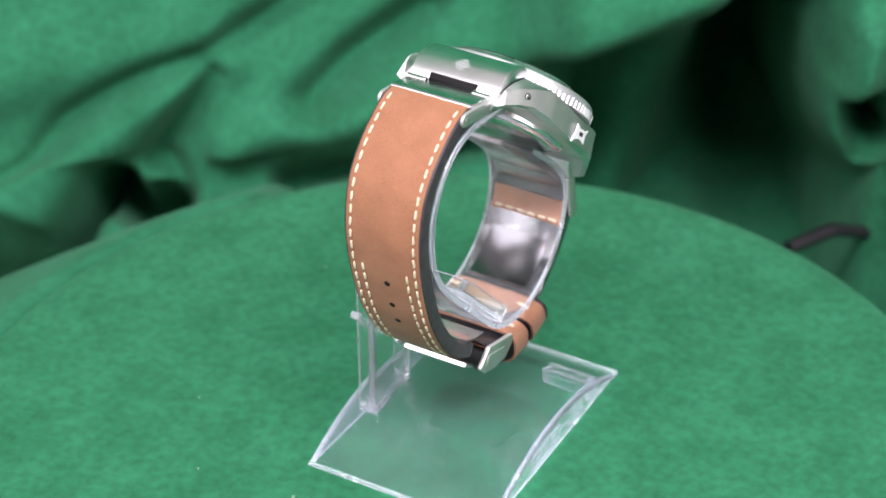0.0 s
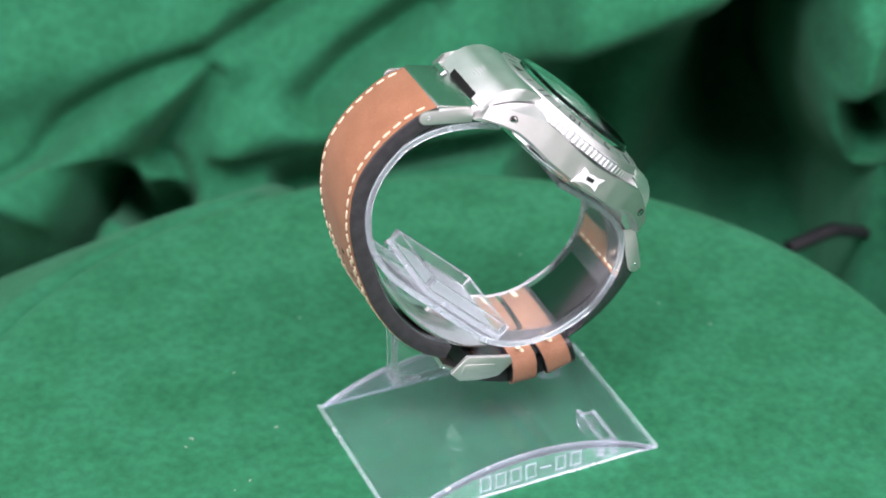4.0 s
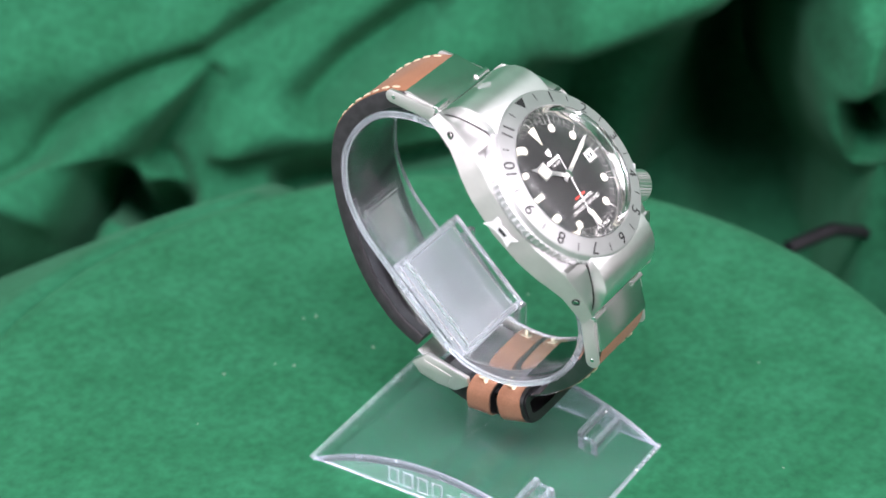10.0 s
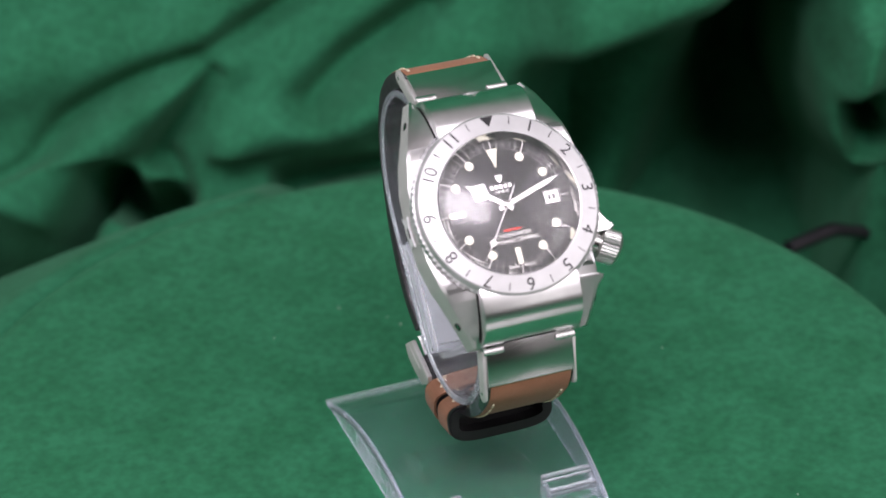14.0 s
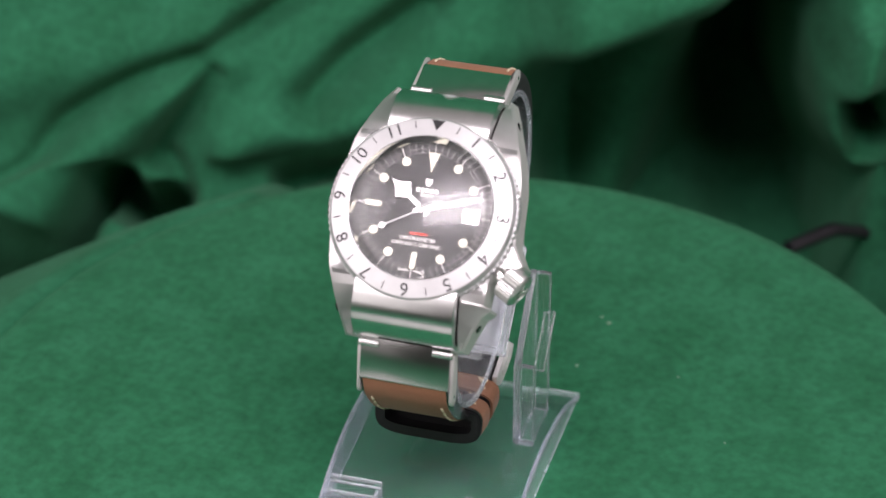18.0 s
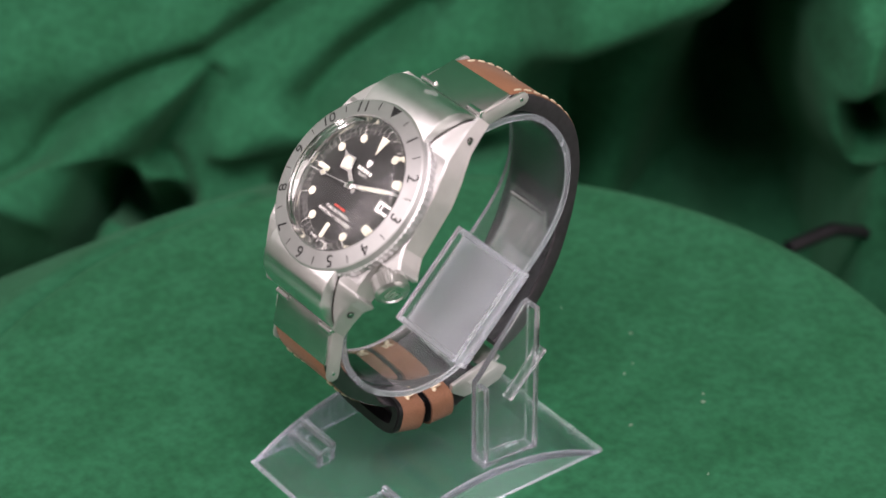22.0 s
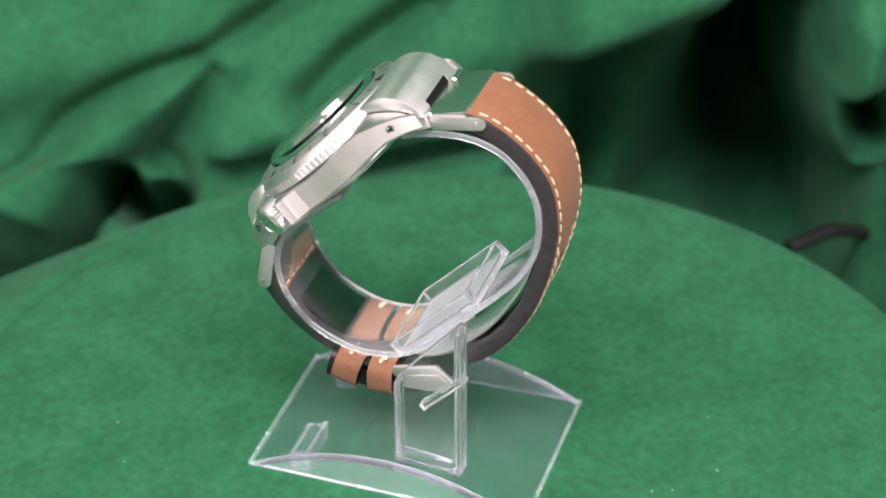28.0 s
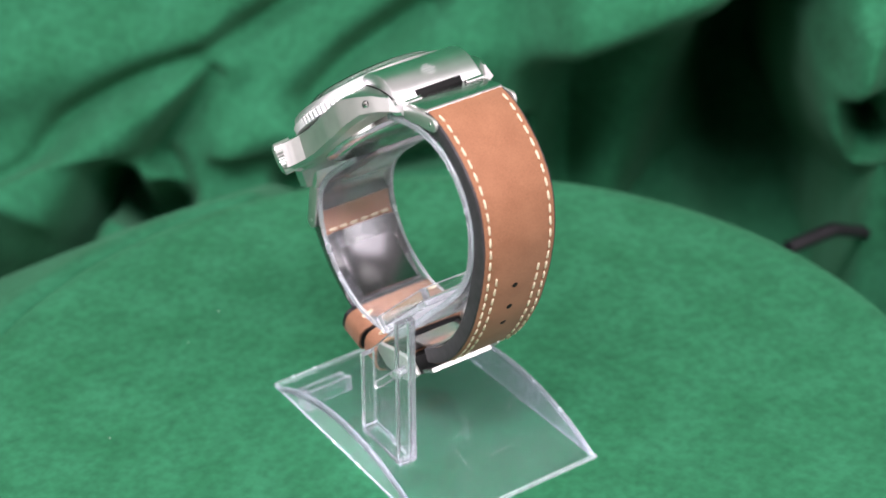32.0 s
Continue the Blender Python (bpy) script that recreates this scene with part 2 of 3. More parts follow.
def band(path, half_width, low, high, r=0.3):
    """A strip that follows a path in the (y, z) plane: half widths in x, and how far it reaches along the path's normal."""
    t, n = side_normals(path)
    rings = []
    for i, p in enumerate(path):
        w = half_width[i] if np.ndim(half_width) else half_width
        lo = low[i] if np.ndim(low) else low
        hi = high[i] if np.ndim(high) else high
        ring = []
        for cx, cn, a0 in ((w, hi, 0), (-w, hi, 90), (-w, lo, 180), (w, lo, 270)):
            for k in range(3):
                a = radians(a0 + 45 * k)
                ex = cx - math.copysign(r, cx) + r * math.cos(a)
                en = cn + (r if cn == lo else -r) + r * math.sin(a)
                q = p + n[i] * en
                ring.append((ex, q[0], q[1]))
        rings.append(ring)
    return loft(rings)


def prism(poly, x0, x1):
    """A polygon in (y, z), drawn out along x."""
    return loft([[(x, y, z) for y, z in poly] for x in (x0, x1)])


def plate(poly, z0, z1):
    """A polygon in (x, y), drawn out along z."""
    return loft([[(x, y, z) for x, y in poly] for z in (z0, z1)])


def text_mesh(body, size, mat, depth=0.0):
    cu = bpy.data.curves.new("text", "FONT")
    cu.body, cu.size, cu.align_x, cu.align_y, cu.extrude = body, size, "CENTER", "CENTER", depth
    ob = bpy.data.objects.new("text", cu)
    scene.collection.objects.link(ob)
    me = bpy.data.meshes.new_from_object(ob.evaluated_get(bpy.context.evaluated_depsgraph_get()))
    bpy.data.objects.remove(ob)
    me.transform(Matrix.Scale(MM, 4))
    me.materials.clear()
    me.materials.append(mat)
    return me


def fitted_text(body, width, mat):
    """Writing of a given width in mm."""
    me = text_mesh(body, 1.0, mat)
    xs = [v.co.x for v in me.vertices]
    me.transform(Matrix.Scale(width * MM / (max(xs) - min(xs)), 4))
    return me


def clock_place(deg, r, z):
    """A place on the dial, in metres, with y pointing outwards."""
    return pose(0, 0, 0, 0, 0, -deg) @ pose(0, r * MM, z * MM)


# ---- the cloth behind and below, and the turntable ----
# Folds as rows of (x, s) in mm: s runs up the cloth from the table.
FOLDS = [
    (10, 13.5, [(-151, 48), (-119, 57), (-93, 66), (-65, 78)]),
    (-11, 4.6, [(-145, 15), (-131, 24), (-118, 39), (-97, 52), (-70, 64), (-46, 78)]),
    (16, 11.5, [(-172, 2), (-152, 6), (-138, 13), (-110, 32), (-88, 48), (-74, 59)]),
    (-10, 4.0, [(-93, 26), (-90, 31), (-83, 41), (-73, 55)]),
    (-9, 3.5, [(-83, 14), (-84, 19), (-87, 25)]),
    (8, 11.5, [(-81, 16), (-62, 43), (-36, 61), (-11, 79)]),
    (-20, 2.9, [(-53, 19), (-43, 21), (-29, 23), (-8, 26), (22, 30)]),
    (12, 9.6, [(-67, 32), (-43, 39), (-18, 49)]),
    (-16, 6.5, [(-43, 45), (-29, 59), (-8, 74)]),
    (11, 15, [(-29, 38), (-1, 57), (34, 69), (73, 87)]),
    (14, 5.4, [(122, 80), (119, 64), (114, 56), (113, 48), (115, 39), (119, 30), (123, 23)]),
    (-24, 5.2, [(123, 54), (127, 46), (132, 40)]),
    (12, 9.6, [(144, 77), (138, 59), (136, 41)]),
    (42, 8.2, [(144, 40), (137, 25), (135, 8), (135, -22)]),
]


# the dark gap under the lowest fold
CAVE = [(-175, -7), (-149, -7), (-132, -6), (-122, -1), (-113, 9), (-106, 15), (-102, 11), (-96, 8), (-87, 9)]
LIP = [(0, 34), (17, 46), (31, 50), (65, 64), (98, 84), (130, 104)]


def ease(v):
    v = np.clip(v, 0, 1)
    return v * v * (3 - 2 * v)


def hollow(xx, sg):
    """The big diagonal fold that hangs forward, and the deep gap under it where the cloth falls behind the table."""
    lip = sum(np.interp(xx + dx, *zip(*LIP)) for dx in range(-12, 13, 3)) / 9
    wall = np.interp(sg, [0, 14, 26, 43, 57, 66, 87, 140], [128, 126, 120, 112, 109, 108, 110, 118])
    across = ease((xx - 14) / 26) * ease((wall + 1 - xx) / 9)
    under = ease((lip + 38 - sg) / 86)
    swell = 46 * np.exp(-((xx - 42 - 0.5 * sg) / 19) ** 2)
    gully = 32 * ease((xx - 72) / 30)
    round_off = np.exp(-((sg - lip - 26) / np.where(sg < lip + 26, 34, 80)) ** 2)
    back = across * (under * (98 + gully - swell) * ease((sg - 2) / 10) - 42 * round_off * (1 - 0.4 * under))
    down = across * (40 + 0.4 * gully) * ease((sg - 1) / 4) * (1 - ease((sg - 8) / (lip - 8)))
    return back, down


def cloth_sheet():
    xs = np.r_[np.linspace(-600, -200, 40), np.linspace(-197, 197, 260), np.linspace(200, 600, 40)]
    ss = np.r_[np.linspace(-165, -40, 24), np.linspace(-36, 150, 170), np.linspace(152, 330, 90), np.linspace(340, 1300, 50)]
    xx, sg = np.meshgrid(xs, ss)
    rise = radians(76)
    # table, then a soft bend, then the slope
    bend = 30.0
    k = np.clip(sg / bend, 0, 1)
    a = rise * k
    yy = 165 + np.where(sg < 0, sg, np.where(sg < bend, bend / rise * np.sin(a), bend / rise * np.sin(rise) + (sg - bend) * np.cos(rise)))
    zz = -46 + np.where(sg < 0, 0, np.where(sg < bend, bend / rise * (1 - np.cos(a)), bend / rise * (1 - np.cos(rise)) + (sg - bend) * np.sin(rise)))
    ny, nz = -np.sin(a), np.cos(a)
    d = np.zeros_like(xx)
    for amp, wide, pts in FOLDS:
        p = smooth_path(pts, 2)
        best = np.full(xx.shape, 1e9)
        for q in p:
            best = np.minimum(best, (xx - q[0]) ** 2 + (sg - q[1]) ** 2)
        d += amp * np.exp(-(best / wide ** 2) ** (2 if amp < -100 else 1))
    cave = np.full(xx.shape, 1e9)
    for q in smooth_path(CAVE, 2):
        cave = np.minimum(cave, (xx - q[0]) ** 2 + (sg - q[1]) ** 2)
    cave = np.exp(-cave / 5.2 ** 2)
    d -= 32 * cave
    fade = np.clip((sg + 40) / 40, 0, 1)
    d += 1.2 * np.sin(xx / 23 + np.sin(sg / 31)) * np.sin(sg / 27 + 1) * fade
    yy, zz = yy + d * ny * fade + 30 * cave - 11 * np.exp(-((sg - 6 - 0.5 * np.clip(xx + 125, 0, 30)) / 6.5) ** 2) * ease((-104 - xx) / 10), zz + d * nz * fade
    zz = np.where(yy < 151, np.maximum(zz, -46), zz)
    # on one side the cloth slopes up to the turntable, on the other it drops off the table's edge
    radius = np.hypot(xx, yy)
    far = ease((radius - 127) / 6)
    zz = zz + 42 * np.clip((204 - radius) / 72, 0, 1) * ease((-xx - 20) / 40) * ease((yy - 10) / 30) * ease((radius - 119) / 6) * ease((7 - sg) / 10)
    zz = zz - 20 * ease((radius - 134) / 58) * ease((-xx - 50) / 40) * ease((yy - 100) / 25) * ease((4 - sg) / 12)
    zz = zz - 150 * ease((xx - 78) / 14) * ease((yy - 20) / 30) * far * ease((6 - sg) / 12)
    # the last folds lean forward over the gap
    yy = yy - 34 * ease((xx - 106) / 14) * ease((sg - 22) / 50)
    back, down = hollow(xx, sg)
    yy, zz = yy + back, zz - down
    nx = len(xs)
    verts = np.stack([xx, yy, zz], -1).reshape(-1, 3)
    faces = [(r * nx + c, r * nx + c + 1, (r + 1) * nx + c + 1, (r + 1) * nx + c) for r in range(len(ss) - 1) for c in range(nx - 1)]
    return mesh_of("backdrop", verts, faces, CLOTH, sharp=180)


def turntable():
    tt = thing("turntable", "round turntable covered in green felt", "turntable")
    prof = [(0.01, -0.8), (60, -0.8), (118, -0.8), (122, -1.2), (124.3, -2.4), (125, -4.3), (125.2, -20), (125, -38), (120, -40), (0.01, -40)]
    part("felt_cover", mesh_of("felt_cover", *lathe(prof, 128), FELT), tt)
    part("foot", mesh_of("foot", *lathe([(0.01, -40), (105, -40), (105, -46), (0.01, -46)], 64), CABLE), tt, "black foot of the turntable")
    return tt


# ---- the display stand ----
def acrylic_sheet(name, x0, x1, y0, y1, z0, z1, parent, at=None, mat=None):
    return clear_part(name, edged(mesh_of(name, *box_data(x0, x1, y0, y1, z0, z1), mat or ACRYLIC, bevel=0.25, segs=1)), parent, at=at)


def display_stand():
    st = thing("display_stand", "clear acrylic watch stand with a C ring and an arched base", "display stand")

    # arched base plate: its chord runs along y
    def arc(h, half):
        r = (half * half + h * h) / (2 * h)
        return [(-8.6 + r * math.sin(a), r * math.cos(a) - r + h) for a in np.linspace(-math.asin(half / r), math.asin(half / r), 25)]
    up, low = arc(9.6, 34.8), arc(7.6, 32.4)
    poly = up + [(y, max(z, 0.05)) for y, z in reversed(low)]
    me = mesh_of("base", *prism(poly, -24.3, 24.3), ACRYLIC_BASE_SHADED, sharp=30)
    me.materials.append(ACRYLIC_EDGE)
    for p in me.polygons:
        if len(p.vertices) > 4:
            p.material_index = 0
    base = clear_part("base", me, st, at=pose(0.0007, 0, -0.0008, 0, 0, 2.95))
    # cut edges of the plate
    rim = []
    for x0, x1 in ((-24.45, -23.9), (23.9, 24.45)):
        rim.append(prism([(y, z + 0.05) for y, z in up] + [(y, z - 0.55) for y, z in reversed(up)], x0, x1))
    for r in rim:
        clear_part("cut_edge", mesh_of("cut_edge", *r, ACRYLIC_EDGE), base)
    for y in (-43.6, 26.1):
        clear_part("cut_edge", mesh_of("cut_edge", *box_data(-24.3, 24.3, y, y + 0.7, 0.05, 0.9), ACRYLIC_EDGE), base)
    # a few moulding lines and scratches on the plate
    rad = (34.8 ** 2 + 9.6 ** 2) / 19.2
    for x, y, length, turn in ((-9, -14, 5, 82), (2, 8, 6, 10), (-14, 6, 4, 40), (9, -22, 4, 100), (6, 14, 9, 92), (-4, 16, 7, 4)):
        dy = y + 8.6
        m = pose(x * MM, y * MM, (math.sqrt(rad ** 2 - dy ** 2) - rad + 9.62) * MM, -math.degrees(math.asin(dy / rad)), 0, 0) @ pose(0, 0, 0, 0, 0, turn)
        mark = mesh_of("scratch", *box_data(-length / 2, length / 2, -0.06, 0.06, 0, 0.04), ACRYLIC_SIDE)
        mark.transform(m)
        clear_part("scratch", mark, base)
    # side skirts, lens-shaped, with moulded marks on one
    lens = [(y * 1.0, z - 0.6) for y, z in up[1:-1]]
    for x0 in (-24.1, 23.4):
        clear_part("side_skirt", mesh_of("side_skirt", *prism(lens + [(25.4, 0.1), (-42.6, 0.1)], x0, x0 + 0.7), ACRYLIC_SIDE), base)
        clear_part("cut_edge", mesh_of("cut_edge", *box_data(x0, x0 + 0.8, -43.2, 26, 0.02, 0.45), ACRYLIC_EDGE), base)
    for k in range(7):
        y0, y1 = -22.5 + k * 4.0, -19.6 + k * 4.0
        bars = ((y0, y1, 3.7, 4.2),) if k == 2 else ((y0, y0 + 0.4, 1.9, 6.1), (y1 - 0.4, y1, 1.9, 6.1), (y0 + 0.4, y1 - 0.4, 5.7, 6.1), (y0 + 0.4, y1 - 0.4, 1.9, 2.3))
        marks = join_data(*(box_data(-24.45, -24.1, ya, yb, za, zb) for ya, yb, za, zb in bars))
        clear_part("moulded_mark", mesh_of("moulded_mark", *marks, ACRYLIC_SIDE), base)
    for x in (-23.3, 10.3):
        tab = acrylic_sheet("label_tab", x, x + 13.0, -28.9, -27.5, 1.4, 6.9, base)
        acrylic_sheet("lip", x, x + 13.0, -32.9, -31.5, 0.9, 5.6, tab)
        for xx in (x, x + 11.7):
            acrylic_sheet("rib", xx, xx + 1.3, -31.5, -28.9, 0.9, 5.2, tab)
    # the moulding's draft: a little narrower at one end
    for ob in (base, *base.children_recursive):
        for v in ob.data.vertices:
            y = -9.2 * MM + (v.co.y + 8.6 * MM) * 0.975
            v.co.x *= 0.9704 + 0.942 * (y + 9.2 * MM)
            v.co.y = y
    slab = prism([(-7.5, 6.0), (8.5, 6.0), (8.5, 46), (6.9, 46), (-5.9, 31), (-7.5, 29.5)], 16.3, 17.9)
    post = clear_part("post", edged(mesh_of("post", *slab, ACRYLIC, bevel=0.25, segs=1)), st, at=pose(0, 0, 0, 0, 0, 3.0))
    for y0, y1, z1 in ((-7.5, -5.9, 29.5), (6.9, 8.5, 46)):
        acrylic_sheet("flange", 17.9, 21.2, y0, y1, 6.0, z1, post)
    acrylic_sheet("foot", 17.9, 21.2, -5.9, 6.9, 6.0, 7.8, post)
    wf = WATCH_FRAME
    tongue = acrylic_sheet("tongue", -10.2, 13.0, -20.6, 5.4, -52, -50.6, st, at=wf, mat=ACRYLIC_FROST)
    for b in ((-10.2, -8.7, -20.6, 5.4), (11.5, 13.0, -20.6, 5.4), (-8.7, 11.5, -20.6, -19.1), (-8.7, 11.5, 3.9, 5.4)):
        acrylic_sheet("tongue_wall", *b, -50.6, -47.8, tongue)
    acrylic_sheet("clip_strip", 17.9, 20.4, -20.8, -6.5, -63.2, -61.4, st, at=wf)
    ring = smooth_path([(19, -12.0), (25, -15.5), (30.3, -20.3), (33.8, -26.2), (34.5, -32.3), (33.2, -38.4), (30.5, -43.2), (24.5, -48.6), (17, -51.5), (9, -52.3), (0, -52.4), (-9, -52.6),
                        (-16.5, -52.6), (-22.3, -51), (-27.2, -47.6), (-31, -43.2), (-33.6, -37), (-34.5, -31), (-33, -23.7), (-29.5, -18.2), (-25.2, -15.2), (-20, -14.0), (-12, -14.2), (-3.8, -14.9)], 1.2)
    hoop = clear_part("ring", mesh_of("ring", *band(ring, 10.2, 0.3, 1.4, 0.2), ACRYLIC_RING), st, at=wf)
    for x0 in (-10.35, 9.75):
        v, f = band(ring, 0.3, 0.15, 1.5, 0.12)
        clear_part("cut_edge", mesh_of("cut_edge", [(x + x0 + 0.3, y, z) for x, y, z in v], f, ACRYLIC_EDGE), hoop)
    return st


# ---- the watch ----
# Its own frame: x to 3 o'clock, y to 12 o'clock, z out of the dial; 0 in the bezel's face.
WATCH_FRAME = pose(0.0028, -0.0294, 0.0831, 0, 0, 2.4) @ pose(0, 0, 0, 44.7)


CREST = [(0, -4.6), (14.9, -4.6), (15.3, -2.7), (16, -2.6), (18, -2.9), (20, -4.0), (22, -5.2), (24, -6.7), (25.6, -8.3), (26.7, -10.0), (27.5, -11.0)]


def case_data():
    right = [(-27.5, 13.4), (-24, 15), (-20.5, 16.6), (-18.9, 18.2), (-18.3, 18.3), (-17.8, 16.9), (-13, 16.9), (-9.6, 17.9), (-9.2, 22.8), (-8.4, 23.8), (-7, 22.6), (-4, 20.9), (0, 20.4), (8, 19.9), (14, 18.7), (20, 16.6), (24, 15), (27.5, 13.4)]
    left = [(-27.5, 13.4), (-24, 15), (-20, 16.6), (-14, 18.7), (-8, 19.9), (0, 20.4), (8, 19.9), (14, 18.7), (20, 16.6), (24, 15), (27.5, 13.4)]
    top = [(0, -4.4), (7, -4.1), (12, -3.5), (16, -3.4), (20, -4.7), (24, -6.3), (27.5, -8.6)]
    bot = [(0, -11.0), (10, -10.6), (16, -9.9), (20, -9.8), (24, -11), (27.5, -12.6)]
    ys = sorted({y for y, w in right} | set(np.arange(-27, 27.5, 1.0)))
    rings = []
    for y in ys:
        wr, wl = np.interp(y, *zip(*right)), np.interp(y, *zip(*left))
        zt, zb, zc = np.interp(abs(y), *zip(*top)), np.interp(abs(y), *zip(*bot)), np.interp(abs(y), *zip(*CREST))
        rings.append([(wr - 1.2, y, zb), (wr + 0.3, y, zb + 0.8), (wr - 0.4, y, zt - 0.3), (wr - 0.95, y, zt), (12.0, y, zc), (-12.0, y, zc), (-wl + 0.95, y, zt), (-wl + 0.4, y, zt - 0.3), (-wl - 0.3, y, zb + 0.8), (-wl + 1.2, y, zb)])
    return loft(rings)


def hood_data(sign):
    """The curved centre lug that meets the strap's end link."""
    prof = [(15.0, -3), (15.5, -0.9), (18, -0.7), (20, -0.9), (22, -1.5), (24, -2.7), (25.6, -4.3), (26.7, -6.5), (27.3, -9), (27.4, -11), (27, -13.6), (24, -12.5), (21, -9)]
    return prism([(sign * y, z) for y, z in prof], -11.1, 11.1)


def hand_plate(outline, z0, z1):
    return mesh_of("hand", *plate(outline, z0, z1), STEEL_CROWN, bevel=0.06, segs=1)


def build_watch():
    w = thing("wristwatch", "steel diver's wristwatch with black dial on a tan leather strap", "watch")
    body = mesh_of("case", *case_data(), STEEL_BRUSHED, sharp=20)
    body.materials.append(STEEL_FLANK)
    for p in body.polygons:
        if abs(p.normal.x) > 0.8:
            p.material_index = 1
    case = part("case", body, w, "brushed stainless steel case with polished flanks")
    part("case_back", mesh_of("case_back", *lathe([(0.01, -12.4), (13.5, -12.4), (13.8, -12.1), (14.6, -12.1), (15.6, -11.9), (16.6, -11.2), (16.8, -9.5)]), STEEL_POLISHED), w)
    screw = mesh_of("screw", *lathe([(0.01, 0.12), (0.5, 0.12), (0.66, 0.05), (0.7, -0.6)], 20), STEEL_POLISHED)
    seat = mesh_of("screw_seat", *lathe([(0.70, 0.03), (0.9, 0.07), (0.9, -0.3)], 24), DARK_GAP)
    slot = box("screw_slot", -0.12, 0.12, -0.6, 0.6, 0.1, 0.17, DARK_GAP, 0)
    for sx in (-1, 1):
        for y in (22.2, -22.4):
            turn = math.copysign(22, y) if sx > 0 else 180 - math.copysign(22, y)
            at = pose(sx * 15.72 * MM, y * MM, -7.7 * MM, 0, 0, turn) @ pose(0, 0, 0, 0, 90, 0)
            sc = part("screw", screw, case, at=at)
            part("screw_slot", slot, sc)
            part("screw_seat", seat, sc)
    for s in (1, -1):
        h = part("centre_lug", mesh_of("centre_lug", *hood_data(s), STEEL_SATIN, bevel=0.3, sharp=40), w, "satin steel centre lug")
        for sx in (-1, 1):
            ridge = [(y, np.interp(y, *zip(*CREST))) for y in np.arange(15.6, 26.7, 0.6)]
            strip = [(s * y, z + 0.1) for y, z in ridge] + [(s * y, z - 0.5) for y, z in reversed(ridge)]
            part("gap", mesh_of("gap", *prism(strip, *sorted((sx * 11.1, sx * 11.5))), DARK_GAP), h, "dark joint beside the lug")
        part("slot", box("slot", -6.0, 6.0, min(s * 26.4, s * 27.42), max(s * 26.4, s * 27.42), -10.6, -9.1, DARK_GAP, 0.1), h, "dark slot")
        if s > 0:
            for r in range(5):
                k = (1.0, 1.9, 2.6, 1.9, 1.0)[r]
                part("film_print", box("film_print", -k * 0.7, k * 0.7, -0.07, 0.07, 0, 0.03, FILM_DOTS, 0), h, at=pose(0, (25.6 + r * 0.31) * MM, (-4.16 - r * 0.62) * MM, -63.4))
    star = [(3.2, -10.6), (2.4, -8.5), (2.7, -6.2), (1.4, -6.3), (0.6, -6.9), (-0.8, -6.5), (-2.2, -6.6), (-4.1, -5.9), (-3.3, -7.4), (-3.9, -9.3), (-2.0, -8.9), (-0.4, -9.0), (1.0, -9.3)]
    part("film_scrap", mesh_of("film_scrap", *prism(star, -20.75, -20.45), FILM), w, "torn scrap of white protective film")
    part("film_mark", mesh_of("film_mark", *prism([(0.6, -7.4), (-1.6, -7.2), (-1.8, -8.1), (0.2, -8.3)], -20.8, -20.7), ENGRAVE), w)
    # crown
    teeth = 34
    rings = []
    for z, rr in ((-2.2, 3.3), (-2.0, 3.7), (1.7, 3.7), (2.2, 3.35), (2.45, 2.9), (2.45, 2.6), (2.25, 2.5), (2.25, 0.01)):
        rings.append([((rr + (0.16 if (k % 2 and rr > 3.5) else 0)) * math.cos(math.pi * k / teeth), (rr + (0.16 if (k % 2 and rr > 3.5) else 0)) * math.sin(math.pi * k / teeth), z) for k in range(2 * teeth)])
    crown_at = pose(0, 0, 0, 0, 0, -30) @ pose(24.6 * MM, 0, -6.6 * MM, 0, 90, 0)
    crown = part("crown", mesh_of("crown", *loft(rings), STEEL_CROWN, sharp=25), w, "fluted steel crown", at=crown_at)
    for x0, x1, y0, y1 in ((-1.3, -0.9, -1.5, 1.5), (0.9, 1.3, -1.5, 1.5), (-0.9, 0.9, 1.0, 1.4), (-0.2, 0.2, -1.9, 1.0)):
        part("crown_mark", box("crown_mark", x0, x1, y0, y1, 2.2, 2.4, STEEL_POLISHED, 0.05), crown)
    part("crown_stem", mesh_of("crown_stem", *lathe([(0.01, -6), (2.4, -6), (2.4, -2.0), (0.01, -2.0)], 32), STEEL_POLISHED), crown)
    # bezel
    segs = 540
    prof = [(15.6, -1.6), (15.6, 0.40), (15.9, 0.50), (19.4, -0.20), (19.7, -0.40), (20.15, -1.7), (20.6, -1.9), (20.6, -3.7), (20.0, -3.9), (15.6, -4.3)]
    verts, faces = [], []
    n = len(prof)
    for k in range(segs):
        a = 2 * math.pi * k / segs
        cut = (0.0, 0.0, 0.04, 0.2, 0.22, 0.2)[k % 6]
        for r, z in prof:
            rr = r - (cut if r > 20.5 else 0)
            verts.append((rr * math.cos(a), rr * math.sin(a), z))
    for k in range(segs):
        a, b = k * n, (k + 1) % segs * n
        faces += [(a + i, a + (i + 1) % n, b + (i + 1) % n, b + i) for i in range(n)]
    bezel = part("bezel", mesh_of("bezel", verts, faces, STEEL_BEZEL, sharp=22), w, "steel rotating bezel with engraved hours")
